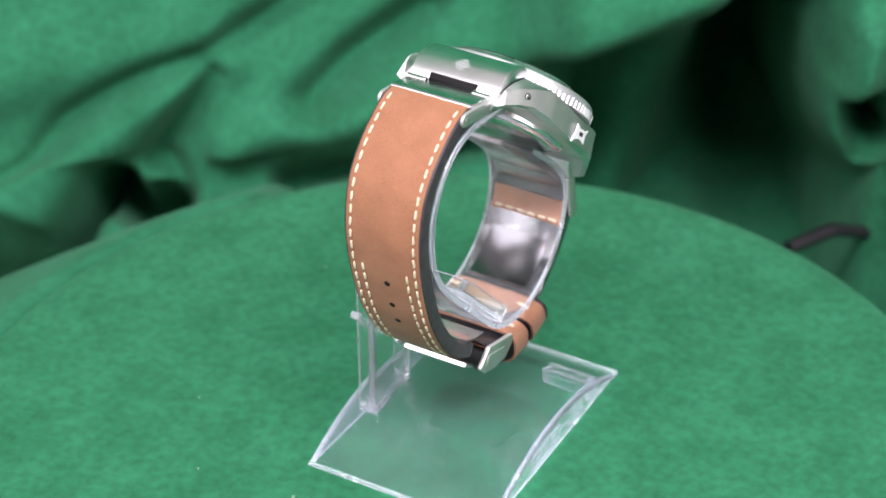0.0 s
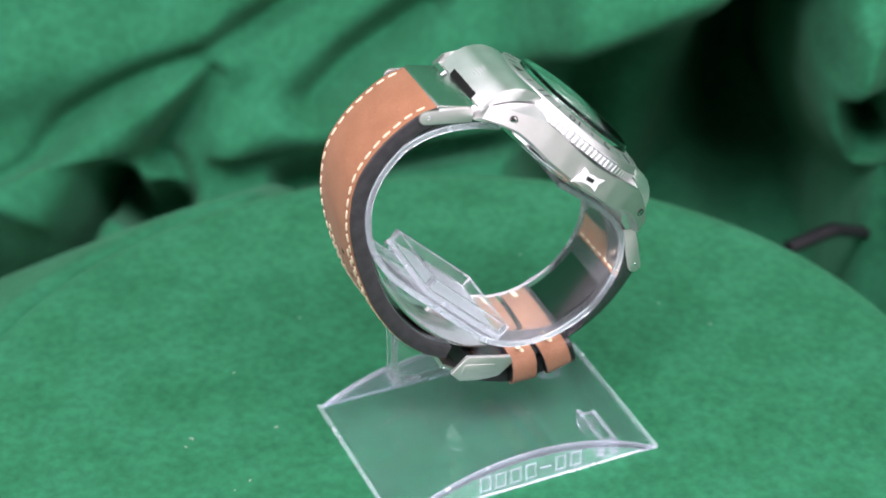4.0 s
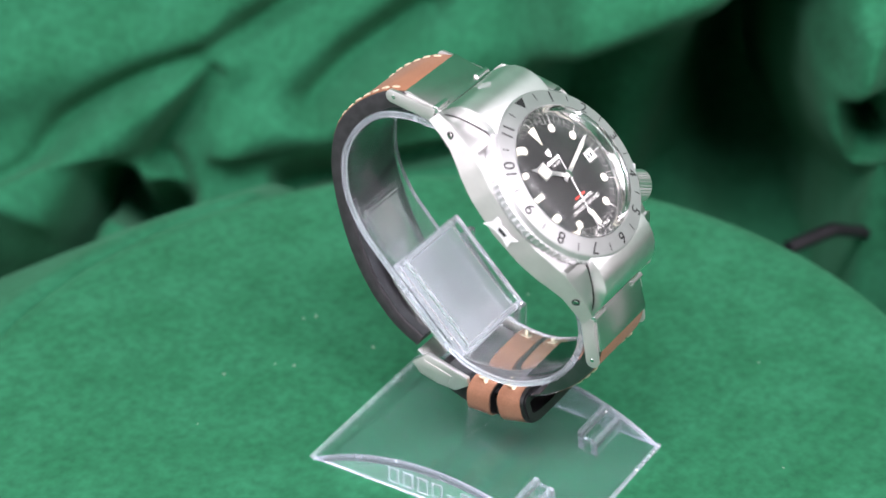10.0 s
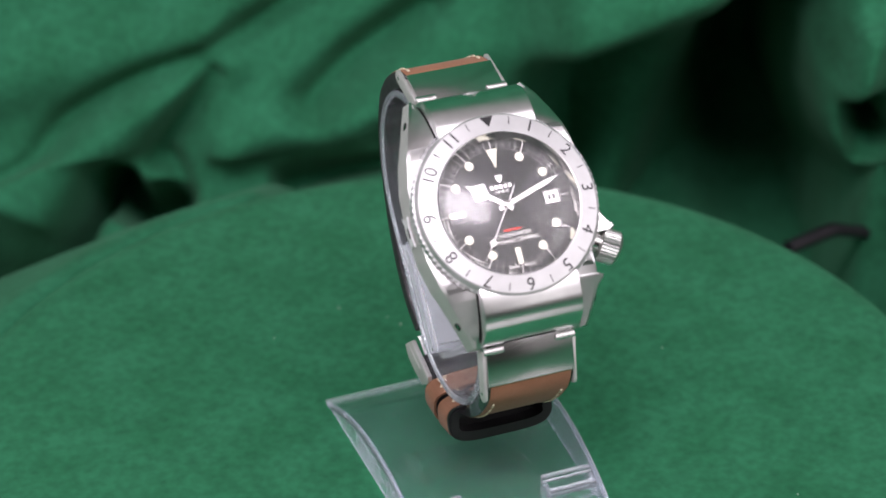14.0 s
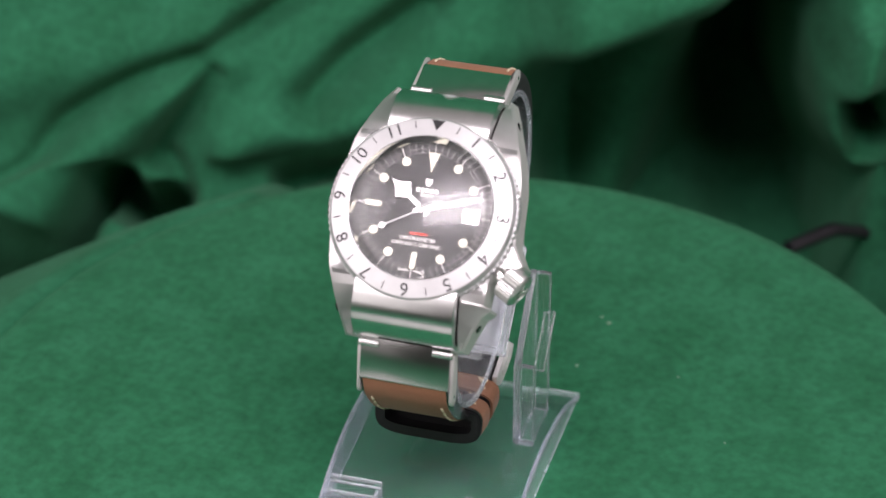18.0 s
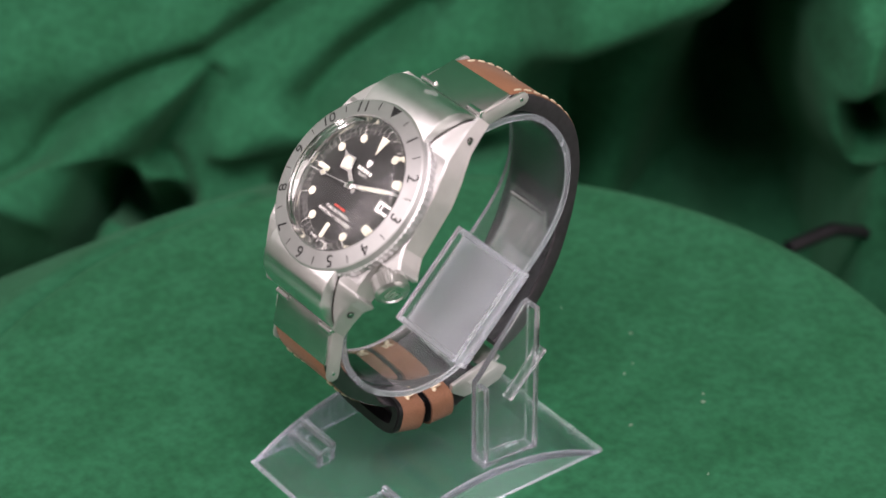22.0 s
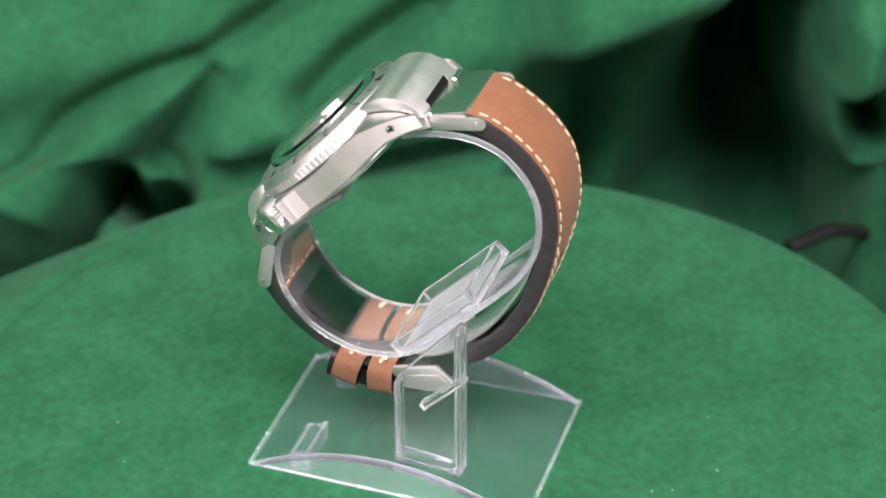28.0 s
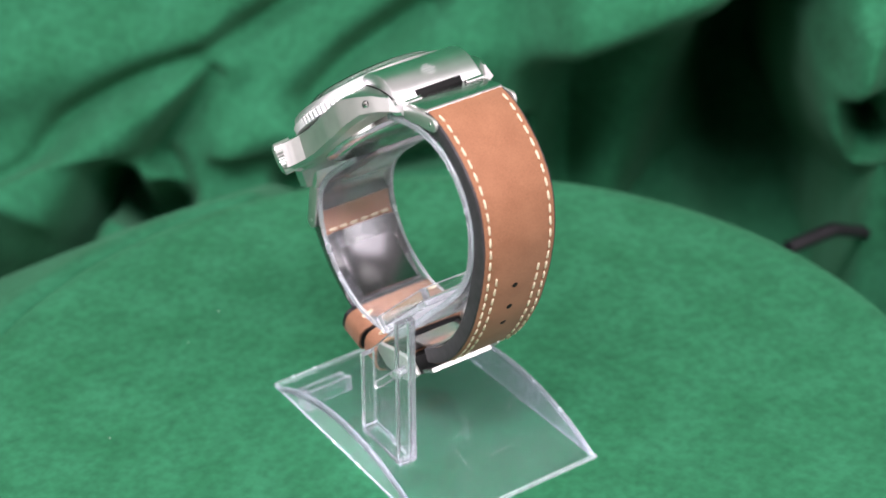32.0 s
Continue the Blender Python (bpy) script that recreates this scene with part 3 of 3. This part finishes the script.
    for h0, h1 in ((8.6, 11.3), (1.1, 3.1)):
        rows = []
        for k in range(41):
            a = radians(90 - 30 * (h0 + (h1 - h0) * k / 40))
            wave = 0.12 * math.sin(k * 1.9) + 0.08 * math.sin(k * 4.7 + h0)
            rows.append([(r * math.cos(a), r * math.sin(a), z + dz) for r, z, dz in ((20.66, -3.9, 0), (20.74, -3.9, 0), (20.76 + 0.1 * wave, -2.2, 0), (20.35, -1.1, wave), (20.27, -1.1, wave), (20.66, -2.2, 0))])
        part("film_wrap", mesh_of("film_wrap", *loft(rows), FILM_CLEAR), bezel, "clear protective film round the bezel's edge").visible_shadow = False
    slope = math.degrees(math.atan2(0.7, 3.5))
    for hr in range(1, 12):
        me = text_mesh(str(hr), 3.9, ENGRAVE, 0.02)
        part("numeral", me, bezel, at=clock_place(hr * 30, 17.75, 0.16) @ pose(0, 0, 0, -slope))
    tick = box("tick", -0.1, 0.1, -0.85, 0.85, -0.02, 0.02, ENGRAVE, 0)
    for k in range(12):
        part("tick", tick, bezel, at=clock_place(k * 30 + 15, 18.2, 0.07) @ pose(0, 0, 0, -slope))
    part("triangle", mesh_of("triangle", *plate([(-1.5, 1.2), (1.5, 1.2), (0, -1.3)], -0.02, 0.02), ENGRAVE), bezel, at=clock_place(0, 18.1, 0.09) @ pose(0, 0, 0, -slope))
    # dial
    part("chapter_ring", mesh_of("chapter_ring", *lathe([(15.6, 0.5), (15.3, 0.2), (14.4, -2.55)]), STEEL_RING), w)
    dial = part("dial", mesh_of("dial", *lathe([(0.01, -2.6), (14.6, -2.6), (14.6, -3.2), (0.01, -3.2)]), DIAL_BLACK), w, "matt black dial with cream markers")
    dz = -2.6
    dot = mesh_of("hour_marker", *lathe([(0.01, 0.16), (0.85, 0.16), (0.98, 0.1), (0.98, 0)], 28), LUME)
    for hr in (1, 2, 4, 5, 7, 8, 10, 11):
        part("hour_marker", dot, dial, at=clock_place(hr * 30, 11.4, dz))
    bar = box("bar_marker", -0.6, 0.6, -1.75, 1.75, 0, 0.16, LUME, 0.05)
    for hr in (6, 9):
        part("hour_marker", bar, dial, at=clock_place(hr * 30, 11.0, dz))
    part("hour_marker", mesh_of("hour_marker", *plate([(-1.25, 2.0), (1.25, 2.0), (0, -2.3)], 0, 0.16), LUME), dial, at=clock_place(0, 10.6, dz))
    mt, mt5 = box("minute_tick", -0.04, 0.04, -0.85, 0.9, 0, 0.02, PRINT_GREY, 0), box("minute_tick", -0.06, 0.06, -0.95, 0.9, 0, 0.02, PRINT_WHITE, 0)
    for k in range(60):
        part("minute_tick", mt5 if k % 5 == 0 else mt, dial, at=clock_place(k * 6, 13.4, dz))
    # Grey circles drawn on the dial for the ticks' reflection at its rim.
    for r in (12.5, 13.35):
        part("minute_circle", mesh_of("minute_circle", *lathe([(r, 0.02), (r + 0.045, 0.02), (r + 0.045, 0), (r, 0)], 96, True), PRINT_GREY), dial, at=pose(0, 0, dz * MM))
    frame_v = join_data(box_data(-1.75, 1.75, 1.2, 1.45, 0, 0.2), box_data(-1.75, 1.75, -1.45, -1.2, 0, 0.2), box_data(-1.75, -1.5, -1.2, 1.2, 0, 0.2), box_data(1.5, 1.75, -1.2, 1.2, 0, 0.2))
    dw = part("date_frame", mesh_of("date_frame", *frame_v, STEEL_POLISHED), dial, at=pose(10.4 * MM, 0, dz * MM))
    for x in (-0.5, 0.5):
        part("date_bar", box("date_bar", x - 0.3, x + 0.3, -0.55, 0.55, 0.03, 0.05, ENGRAVE, 0), dw)
    part("date_disc", box("date_disc", -1.5, 1.5, -1.2, 1.2, 0, 0.03, PRINT_WHITE, 0), dw)
    # maker's mark and writing
    shield = [(-0.75, 0.8), (-0.3, 0.62), (0, 0.85), (0.3, 0.62), (0.75, 0.8), (0.7, -0.1), (0.4, -0.65), (0, -0.95), (-0.4, -0.65), (-0.7, -0.1)]
    part("shield_mark", mesh_of("shield_mark", *plate(shield, 0, 0.1), PRINT_WHITE), dial, at=pose(0, 6.1 * MM, dz * MM))
    for k in range(5):
        part("name_bar", box("name_bar", -0.38, 0.38, -0.42, 0.42, 0, 0.02, PRINT_WHITE, 0), dial, at=pose((k - 2) * 1.02 * MM, 4.3 * MM, dz * MM))
    part("red_bar", box("red_bar", -1.9, -0.15, -0.22, 0.22, 0, 0.02, PRINT_RED, 0), dial, at=pose(0, -5.2 * MM, dz * MM))
    part("red_bar", box("red_bar", 0.15, 1.9, -0.22, 0.22, 0, 0.02, PRINT_RED, 0), dial, at=pose(0, -5.2 * MM, dz * MM))
    for words, width, x, y in (("CHRONOMETER", 7.8, 0, -6.35), ("OFFICIALLY CERTIFIED", 10.8, 0, -7.6), ("SWISS", 2.3, -1.75, -13.35), ("MADE", 2.3, 1.75, -13.35), ("GENEVE", 3.0, 0, 3.2)):
        part("dial_writing", fitted_text(words, width, PRINT_WHITE), dial, at=pose(x * MM, y * MM, (dz + 0.02) * MM))
    # hour, minute and second pointers
    hh = part("hour_hand", hand_plate([(-0.55, -1.6), (0.55, -1.6), (0.5, 4.2), (2.3, 6.3), (0.6, 8.2), (0, 9.9), (-0.6, 8.2), (-2.3, 6.3), (-0.5, 4.2)], 0, 0.18), w, at=pose(0, 0, -2.1 * MM, 0, 0, 54))
    part("lume", mesh_of("lume", *plate([(0, 4.3), (1.9, 6.3), (0, 8.2), (-1.9, 6.3)], 0.18, 0.23), LUME), hh)
    mh = part("minute_hand", hand_plate([(-0.5, -2), (0.5, -2), (0.55, 10.5), (0, 13.4), (-0.55, 10.5)], 0, 0.16), w, at=pose(0, 0, -1.75 * MM, 0, 0, -72))
    part("lume", box("lume", -0.33, 0.33, 2.5, 10.8, 0.16, 0.2, LUME, 0), mh)
    sec = part("second_hand", hand_plate([(-0.12, -4.5), (0.12, -4.5), (0.1, 8.2), (0.85, 9.2), (0.08, 10.2), (0.05, 13.6), (-0.05, 13.6), (-0.08, 10.2), (-0.85, 9.2), (-0.1, 8.2)], 0, 0.1), w, at=pose(0, 0, -1.4 * MM))
    part("lume", mesh_of("lume", *plate([(0, 8.5), (0.6, 9.2), (0, 9.9), (-0.6, 9.2)], 0.1, 0.13), LUME), sec)
    part("hand_hub", mesh_of("hand_hub", *lathe([(0.01, -1.15), (0.7, -1.15), (1.0, -1.3), (1.0, -2.5)], 28), STEEL_POLISHED), w)
    # thick domed crystal
    dome = [(r, 3.3 - 1.5 * (r / 15) ** 2) for r in (0.01, 2, 4, 6, 8, 10, 12, 13.4, 14.2)] + [(14.8, 1.8), (15.2, 1.5), (15.4, 1.05), (15.5, 0.35), (14.6, 0.35)]
    dome += [(r, 2.2 - 1.5 * (r / 15) ** 2) for r in (14.2, 13.4, 12, 10, 8, 6, 4, 2, 0.01)]
    cr = part("crystal", mesh_of("crystal", *lathe(dome, 96), CRYSTAL, sharp=60), w, "domed clear crystal")
    cr.visible_shadow = False
    strap(w)
    return w, sec


def end_link(w, s):
    """The steel link between the centre lug and the leather."""
    poly = [(26.6, -10.1), (35.4, -15.4), (35.5, -16.0), (34.8, -17.4), (26.8, -12.7)]
    link = part("end_link", mesh_of("end_link", *prism([(s * y, z) for y, z in poly], -9.9, 9.9), STEEL_LINK, bevel=0.15), w, "satin steel end link")
    knuckle = mesh_of("hinge_tab", *lathe([(0.01, -2.3), (0.75, -2.3), (0.9, -2.15), (0.9, 2.15), (0.75, 2.3), (0.01, 2.3)], 24), STEEL_CLASP)
    for sx in (-1, 1):
        a, b = np.array((27.8, -12.4)), np.array((36.6, -18.8))
        d = (b - a) / np.linalg.norm(b - a)
        n = np.array((-d[1], d[0]))
        a, b = a - n * 0.5, b - n * 0.5
        out = [a + n * 1.6, a - n * 1.6] + [b + 1.6 * (d * math.sin(t) - n * math.cos(t)) for t in np.linspace(0, math.pi, 9)]
        x0, x1 = (sx * 9.92, sx * 10.75)
        part("side_bar", mesh_of("side_bar", *prism([(s * y, z) for y, z in out], min(x0, x1), max(x0, x1)), STEEL_FLANK, bevel=0.2), link)
        part("pin", mesh_of("pin", *lathe([(0.01, 0.1), (0.4, 0.08), (0.5, 0)], 16), STEEL_LINK), link, at=pose(sx * 10.75 * MM, s * 36.0 * MM, -18.9 * MM, 0, sx * 90, 0))
        part("hinge_tab", knuckle, link, at=pose(sx * 8.2 * MM, s * 28.3 * MM, -11.6 * MM, 0, 90, 0))


def stitches(path, x_of, parent, first, last, gap=3.0, lift=0.22):
    me = mesh_of("stitch", *loft([[(0.31 * k * math.cos(a), y, 0.26 * k * math.sin(a)) for a in np.linspace(0, 2 * math.pi, 7)[:-1]] for y, k in ((-1.1, 0.35), (-0.7, 1), (0.7, 1), (1.1, 0.35))]), THREAD, sharp=80)
    t, n = side_normals(path)
    d = np.r_[0, np.cumsum(np.hypot(*np.diff(path, axis=0).T))]
    s = first
    while s < (last if last > 0 else d[-1] + last):
        y, z = np.interp(s, d, path[:, 0]), np.interp(s, d, path[:, 1])
        i = int(np.argmin(abs(d - s)))
        a = math.degrees(math.atan2(t[i, 1], t[i, 0]))
        q = np.array((y, z)) + n[i] * lift
        part("stitch", me, parent, at=pose(x_of(s / d[-1]) * MM, q[0] * MM, q[1] * MM, a, 0, random.uniform(-5, 5)))
        s += gap


def strap(w):
    for s in (1, -1):
        end_link(w, s)
    # long half, from 12 o'clock round the back; the path is the outer face
    outer = smooth_path([(35.3, -15.9), (36.9, -18.3), (38.4, -21.5), (39.6, -27), (39.9, -32), (39.2, -37.5), (37.5, -41.6), (35.1, -45.2), (32.2, -48.6), (29, -51.4), (24, -55), (18.7, -58.1), (12.3, -61.2), (4.2, -63.6), (-2.7, -64.4), (-8, -64.0), (-13, -62.6)], 1.0)
    n = len(outer)
    u = np.linspace(0, 1, n)
    hw = 10.1 - 1.0 * u
    thick = 4.1 - 0.6 * u
    thick[:3] = (3.0, 3.5, 3.9)
    long_half = part("long_strap", mesh_of("long_strap", *band(outer, hw, -thick, -0.05, 0.45), LEATHER_EDGE), w, "black edged underside of the strap")
    part("leather_face", mesh_of("leather_face", *band(outer, hw - 0.55, -0.4, 0.1, 0.12), LEATHER), long_half, "tan leather with cream stitching")
    part("lining", mesh_of("lining", *band(outer, hw - 0.5, -thick - 0.12, -thick + 0.3, 0.1), LINING), long_half, "glossy black lining")
    for sx in (1, -1):
        stitches(outer, lambda k: sx * (8.3 - 0.9 * k), long_half, 3.5, -9)
        stitches(outer, lambda k: sx * 5.6, long_half, 45, -9)
    hole = mesh_of("hole", *lathe([(0.01, 0.06), (0.6, 0.06), (0.75, 0.0)], 16), DARK_GAP)
    ot, on = side_normals(outer)
    for y in (22.0, 16.3, 10.7):
        i = int(np.argmin(abs(outer[:, 0] - y) + 100 * (outer[:, 1] > -45)))
        q = outer[i] + on[i] * 0.12
        part("hole", hole, long_half, at=pose(0, q[0] * MM, q[1] * MM, math.degrees(math.atan2(-on[i][0], on[i][1]))))
    # short half, from 6 o'clock to the keepers
    short = smooth_path([(-35.3, -15.9), (-36.9, -18.3), (-38.2, -21.5), (-39, -27), (-39, -32), (-38.2, -37), (-36.6, -42), (-34.2, -47), (-31, -51.5), (-27, -55), (-21, -58.5)], 1.0)[::-1]
    m = len(short)
    sh = part("short_strap", mesh_of("short_strap", *band(short, 9.9, -np.interp(np.linspace(0, 1, m), (0, 0.52, 0.64), (0.6, 0.7, 4.0)), -0.05, 0.45), LINING), w, "black lined short half of the strap")
    part("leather_face", mesh_of("leather_face", *band(short, 9.3, -0.4, 0.1, 0.12), LEATHER), sh, "tan leather with cream stitching")
    part("leather_turn", mesh_of("leather_turn", *band(short[-9:], 9.2, -4.2, -3.6, 0.2), LEATHER), sh, "tan leather turned in at the link")
    for sx in (1, -1):
        stitches(short, lambda k: sx * 7.9, sh, 10, -6)
    cross = mesh_of("stitch", *loft([[(y, 0.38 * k * math.cos(a), 0.26 * k * math.sin(a)) for a in np.linspace(0, 2 * math.pi, 7)[:-1]] for y, k in ((-1.1, 0.35), (-0.7, 1), (0.7, 1), (1.1, 0.35))]), THREAD, sharp=80)
    cross_long = cross.copy()
    cross_long.transform(Matrix.Diagonal((1.7, 1.4, 1.2, 1)))
    tt, nn = side_normals(short)
    q = short[-8] - nn[-8] * 4.25
    for k in range(6):
        part("stitch", cross, sh, at=pose((k - 2.5) * 2.9 * MM, q[0] * MM, q[1] * MM, math.degrees(math.atan2(tt[-8][1], tt[-8][0])), 0, random.uniform(-6, 6)))
    # two keepers
    for a, b, c, d in (((-30, -57.2), (-34.1, -53), (-29, -46.6), (-23.6, -52.2)), ((-35.9, -51.2), (-39, -45.9), (-32.9, -40.6), (-29.9, -45.8))):
        o = [np.array(p, float) for p in (a, b, c, d)]
        o[2], o[3] = o[1] + 0.52 * (o[2] - o[1]), o[0] + 0.52 * (o[3] - o[0])
        t = (o[1] - o[0]) / np.linalg.norm(o[1] - o[0])
        along = np.linalg.norm(o[1] - o[0])
        mid = sum(o) / 4
        nrm = np.array((-t[1], t[0]))
        deep = abs(np.dot(o[0] - o[3], nrm)) / 2
        rx, rn = 10.8, deep
        sec = []
        for k in range(48):
            c, sn = math.cos(math.tau * k / 48), math.sin(math.tau * k / 48)
            sec.append((math.copysign(abs(c) ** 0.5, c) * rx, math.copysign(abs(sn) ** 0.42, sn) * (rn + 1.7 if sn > 0 else rn)))
        pts = []
        for k in range(48):
            (xa, ya), (xb, yb) = sec[k - 1], sec[(k + 1) % 48]
            ln = math.hypot(xb - xa, yb - ya)
            pts.append((sec[k], ((yb - ya) / ln, (xa - xb) / ln)))
        def loop(a_off, b_off, end, more=0.0, shift=0.0):
            rows = []
            for off, e in ((b_off, -1), (b_off, 1), (a_off, 1), (a_off, -1)):
                rows.append([(q[0] + v[0] * off, *(mid + nrm * (q[1] + v[1] * off) + t * (shift + e * end + (more if e > 0 else 0)))) for q, v in pts])
            return loft(rows + rows[:1], caps=False)
        keeper = part("keeper", mesh_of("keeper", *loop(1.1, 1.7, along / 2), LEATHER_KEEPER, sharp=50), w, "tan leather keeper loop")
        part("keeper_lining", mesh_of("keeper_lining", *loop(-0.7, 1.15, along / 2 + 0.15, 1.2 if b[1] > -50 else 0), BLACK_LOOP, sharp=50), keeper, "black inside of the keeper")
        if b[1] > -50:
            part("keeper_rim", mesh_of("keeper_rim", *loop(-0.7, 1.66, 0.5, 0, along / 2 + 0.55), BLACK_LOOP, sharp=50), keeper, "black end of the keeper")
        for sx in (-1, 1):
            for r in (-48, 48):
                c = mid - nrm * (deep + 1.75)
                part("stitch", cross_long, keeper, at=pose(sx * 9.0 * MM, c[0] * MM, c[1] * MM) @ pose(0, 0, 0, math.degrees(math.atan2(t[1], t[0])), 0, r))
    tail = smooth_path([(-20, -61.3), (-25.5, -59.2), (-30.3, -56.6), (-34, -52.9), (-36.6, -49.4), (-37.6, -47.9)], 1.0)
    part("strap_tail", mesh_of("strap_tail", *band(tail, 9.6, -1.6, 2.8, 0.5), BLACK_LOOP), w, "black free end of the strap")
    # folding clasp
    clasp = smooth_path([(18.6, -52.7), (15, -54.6), (10, -56.6), (0, -59), (-9, -59.4), (-17, -58), (-22, -55.2)], 1.0)
    part("clasp_blade", mesh_of("clasp_blade", *band(clasp, 6.0, -0.1, 0.7, 0.2), STEEL_CLASP), w, "polished folding clasp")
    # Grey metal strips laid over the lining imitate the light it mirrors.
    leaf = outer[(outer[:, 1] < -36.0) & (outer[:, 0] > 17.5)]
    part("lining_film", mesh_of("lining_film", *band(leaf, 7.6, -4.4, -4.0, 0.15), STEEL_SHEEN), long_half, "added grey metal strip for the lining's sheen")
    part("lining_film", mesh_of("lining_film", *band(short[int(m * 0.46):int(m * 0.86)], 7.6, -4.6, -3.95, 0.15), STEEL_SHEEN), sh, "added grey metal strip for the lining's sheen")
    part("clasp_hinge", mesh_of("clasp_hinge", *lathe([(0.01, -6.2), (0.55, -6.2), (0.7, -6.0), (0.7, 6.0), (0.55, 6.2), (0.01, 6.2)], 20), STEEL_CLASP), w, "steel hinge pin of the clasp", at=pose(0, 18.8 * MM, -52.3 * MM, 0, 90, 0))
    for sx in (-1, 1):
        poly = [(-15.2, -64.2), (-15.6, -58.6), (-25.3, -52.9), (-26.9, -54.2), (-26.2, -58.6), (-22.5, -62), (-18.5, -64.4)]
        x0, x1 = sorted((sx * 10.6, sx * 11.8))
        ch = part("buckle_cheek", mesh_of("buckle_cheek", *prism(poly, x0, x1), STEEL_FLANK, bevel=0.3), w, "satin steel buckle")
        win = [(-17.0, -62.8), (-24.0, -58.8), (-22.8, -56.6), (-16.4, -60.4)]
        xa, xb = sorted((sx * 11.75, sx * 11.95))
        part("inlay", mesh_of("inlay", *prism(win, xa, xb), STEEL_FLANK, bevel=0.08), ch, "polished inlay")
    bp = smooth_path([(-14.2, -64.6), (-16, -64.3), (-19, -63.6)], 1.0)
    part("buckle_plate", mesh_of("buckle_plate", *band(bp, 8.2, -0.6, 0.4, 0.2), STEEL_CLASP), w, "satin steel buckle")


# ---- build ----
tabletop = mesh_of("draped_board", *box_data(-320, 84, -130, 122, -85, -47.5), CLOTH, bevel=2)
base_mesh = mesh_of("table", *box_data(-1600, 1600, -2200, 40, -125, -89.2), FLOOR, bevel=3)
tagged(new("table", base_mesh), "dark grey table under the green cloth", "table", kind="structure")
front_mesh = mesh_of("table_cloth", *box_data(-1580, 1580, -2180, 38, -89, -85.3), CLOTH)
tagged(new("table_cloth", front_mesh), "green felt cloth spread over the table", "cloth", kind="structure")
tagged(new("draped_board", tabletop), "low board draped in green cloth under the turntable", "table", kind="structure")
# Out of view, added as a reflector: brightens the watch's steel flanks.
tagged(new("front_board", mesh_of("front_board", *box_data(-300, 300, -360, -134, -85, -60), TABLE, bevel=2)), "unseen pale grey board added to bounce light onto the steel", "board", kind="structure")
# Added wall behind the camera, so the end links mirror something dark.
tagged(new("wall_front", mesh_of("wall_front", *box_data(-1600, 1600, -2290, -2210, -125, 1500), FLOOR)), "unseen dark wall added to darken the steel's reflections", "wall", kind="structure")
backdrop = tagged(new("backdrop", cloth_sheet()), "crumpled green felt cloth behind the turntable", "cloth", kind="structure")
table = turntable()
stand = display_stand()
watch, second_hand = build_watch()


def cable_piece():
    path = smooth_path([(101, 149), (110, 155.5), (120, 162), (150, 181)], 2)
    rings = [[(x - 1.6 * math.cos(a), y + 1.6 * math.cos(a), -43.6 - 0.5 * max(0.0, x - 116) + 2.3 * math.sin(a)) for a in np.linspace(0, 2 * math.pi, 13)[:-1]] for x, y in path]
    return tagged(new("cable", mesh_of("cable", *loft(rings), CABLE)), "black cable lying on the green cloth", "cable")


cable_piece()

def lint_speck(x, y, size, turn):
    pts = [(0.8 * size * (0.6 + 0.4 * math.sin(2.3 * a + turn)) * math.cos(a), size * (0.5 + 0.3 * math.cos(1.7 * a)) * math.sin(a)) for a in np.linspace(0, 2 * math.pi, 9)[:-1]]
    v, f = loft([[(px * k, py * k, z) for px, py in pts] for z, k in ((0, 0.8), (0.25 * size, 1.0), (0.55 * size, 0.6))])
    ob = new("lint_speck", mesh_of("lint_speck", v, f, LINT))
    tagged(ob, "pale speck of lint on the green felt", "lint", group="lint on the turntable")
    return ob, pose(x * MM, y * MM, -0.8 * MM, 0, 0, turn * 57)


specks = [lint_speck(*p) for p in ((22.4, 58.7, 1.0, 0.3), (19.6, 38.3, 0.9, 1.4), (2.2, 50.0, 0.8, 2.2), (-10.7, 62.2, 0.8, 0.9), (0.0, 54.4, 0.6, 3.0), (22.1, -78.5, 0.6, 1.1), (69.2, -44.9, 0.6, 2.6),
                                    (19.9, 60.8, 0.7, 0.2), (44.8, 41.6, 0.6, 1.9), (-30.0, 54.6, 0.5, 0.5), (61.8, 19.2, 0.6, 2.0), (35.3, -70.0, 0.5, 1.2))]


def motions():
    times = [k * 0.5 for k in range(65)]
    for ob, base in ((table, Matrix()), (stand, Matrix()), (watch, WATCH_FRAME), *specks):
        walk(ob, [(t, pose(0, 0, 0, 0, 0, ang(t)) @ base) for t in times])
    walk(second_hand, [(t, pose(0, 0, -1.4 * MM, 0, 0, 133 - 6 * (t - 16))) for t in times])


motions()
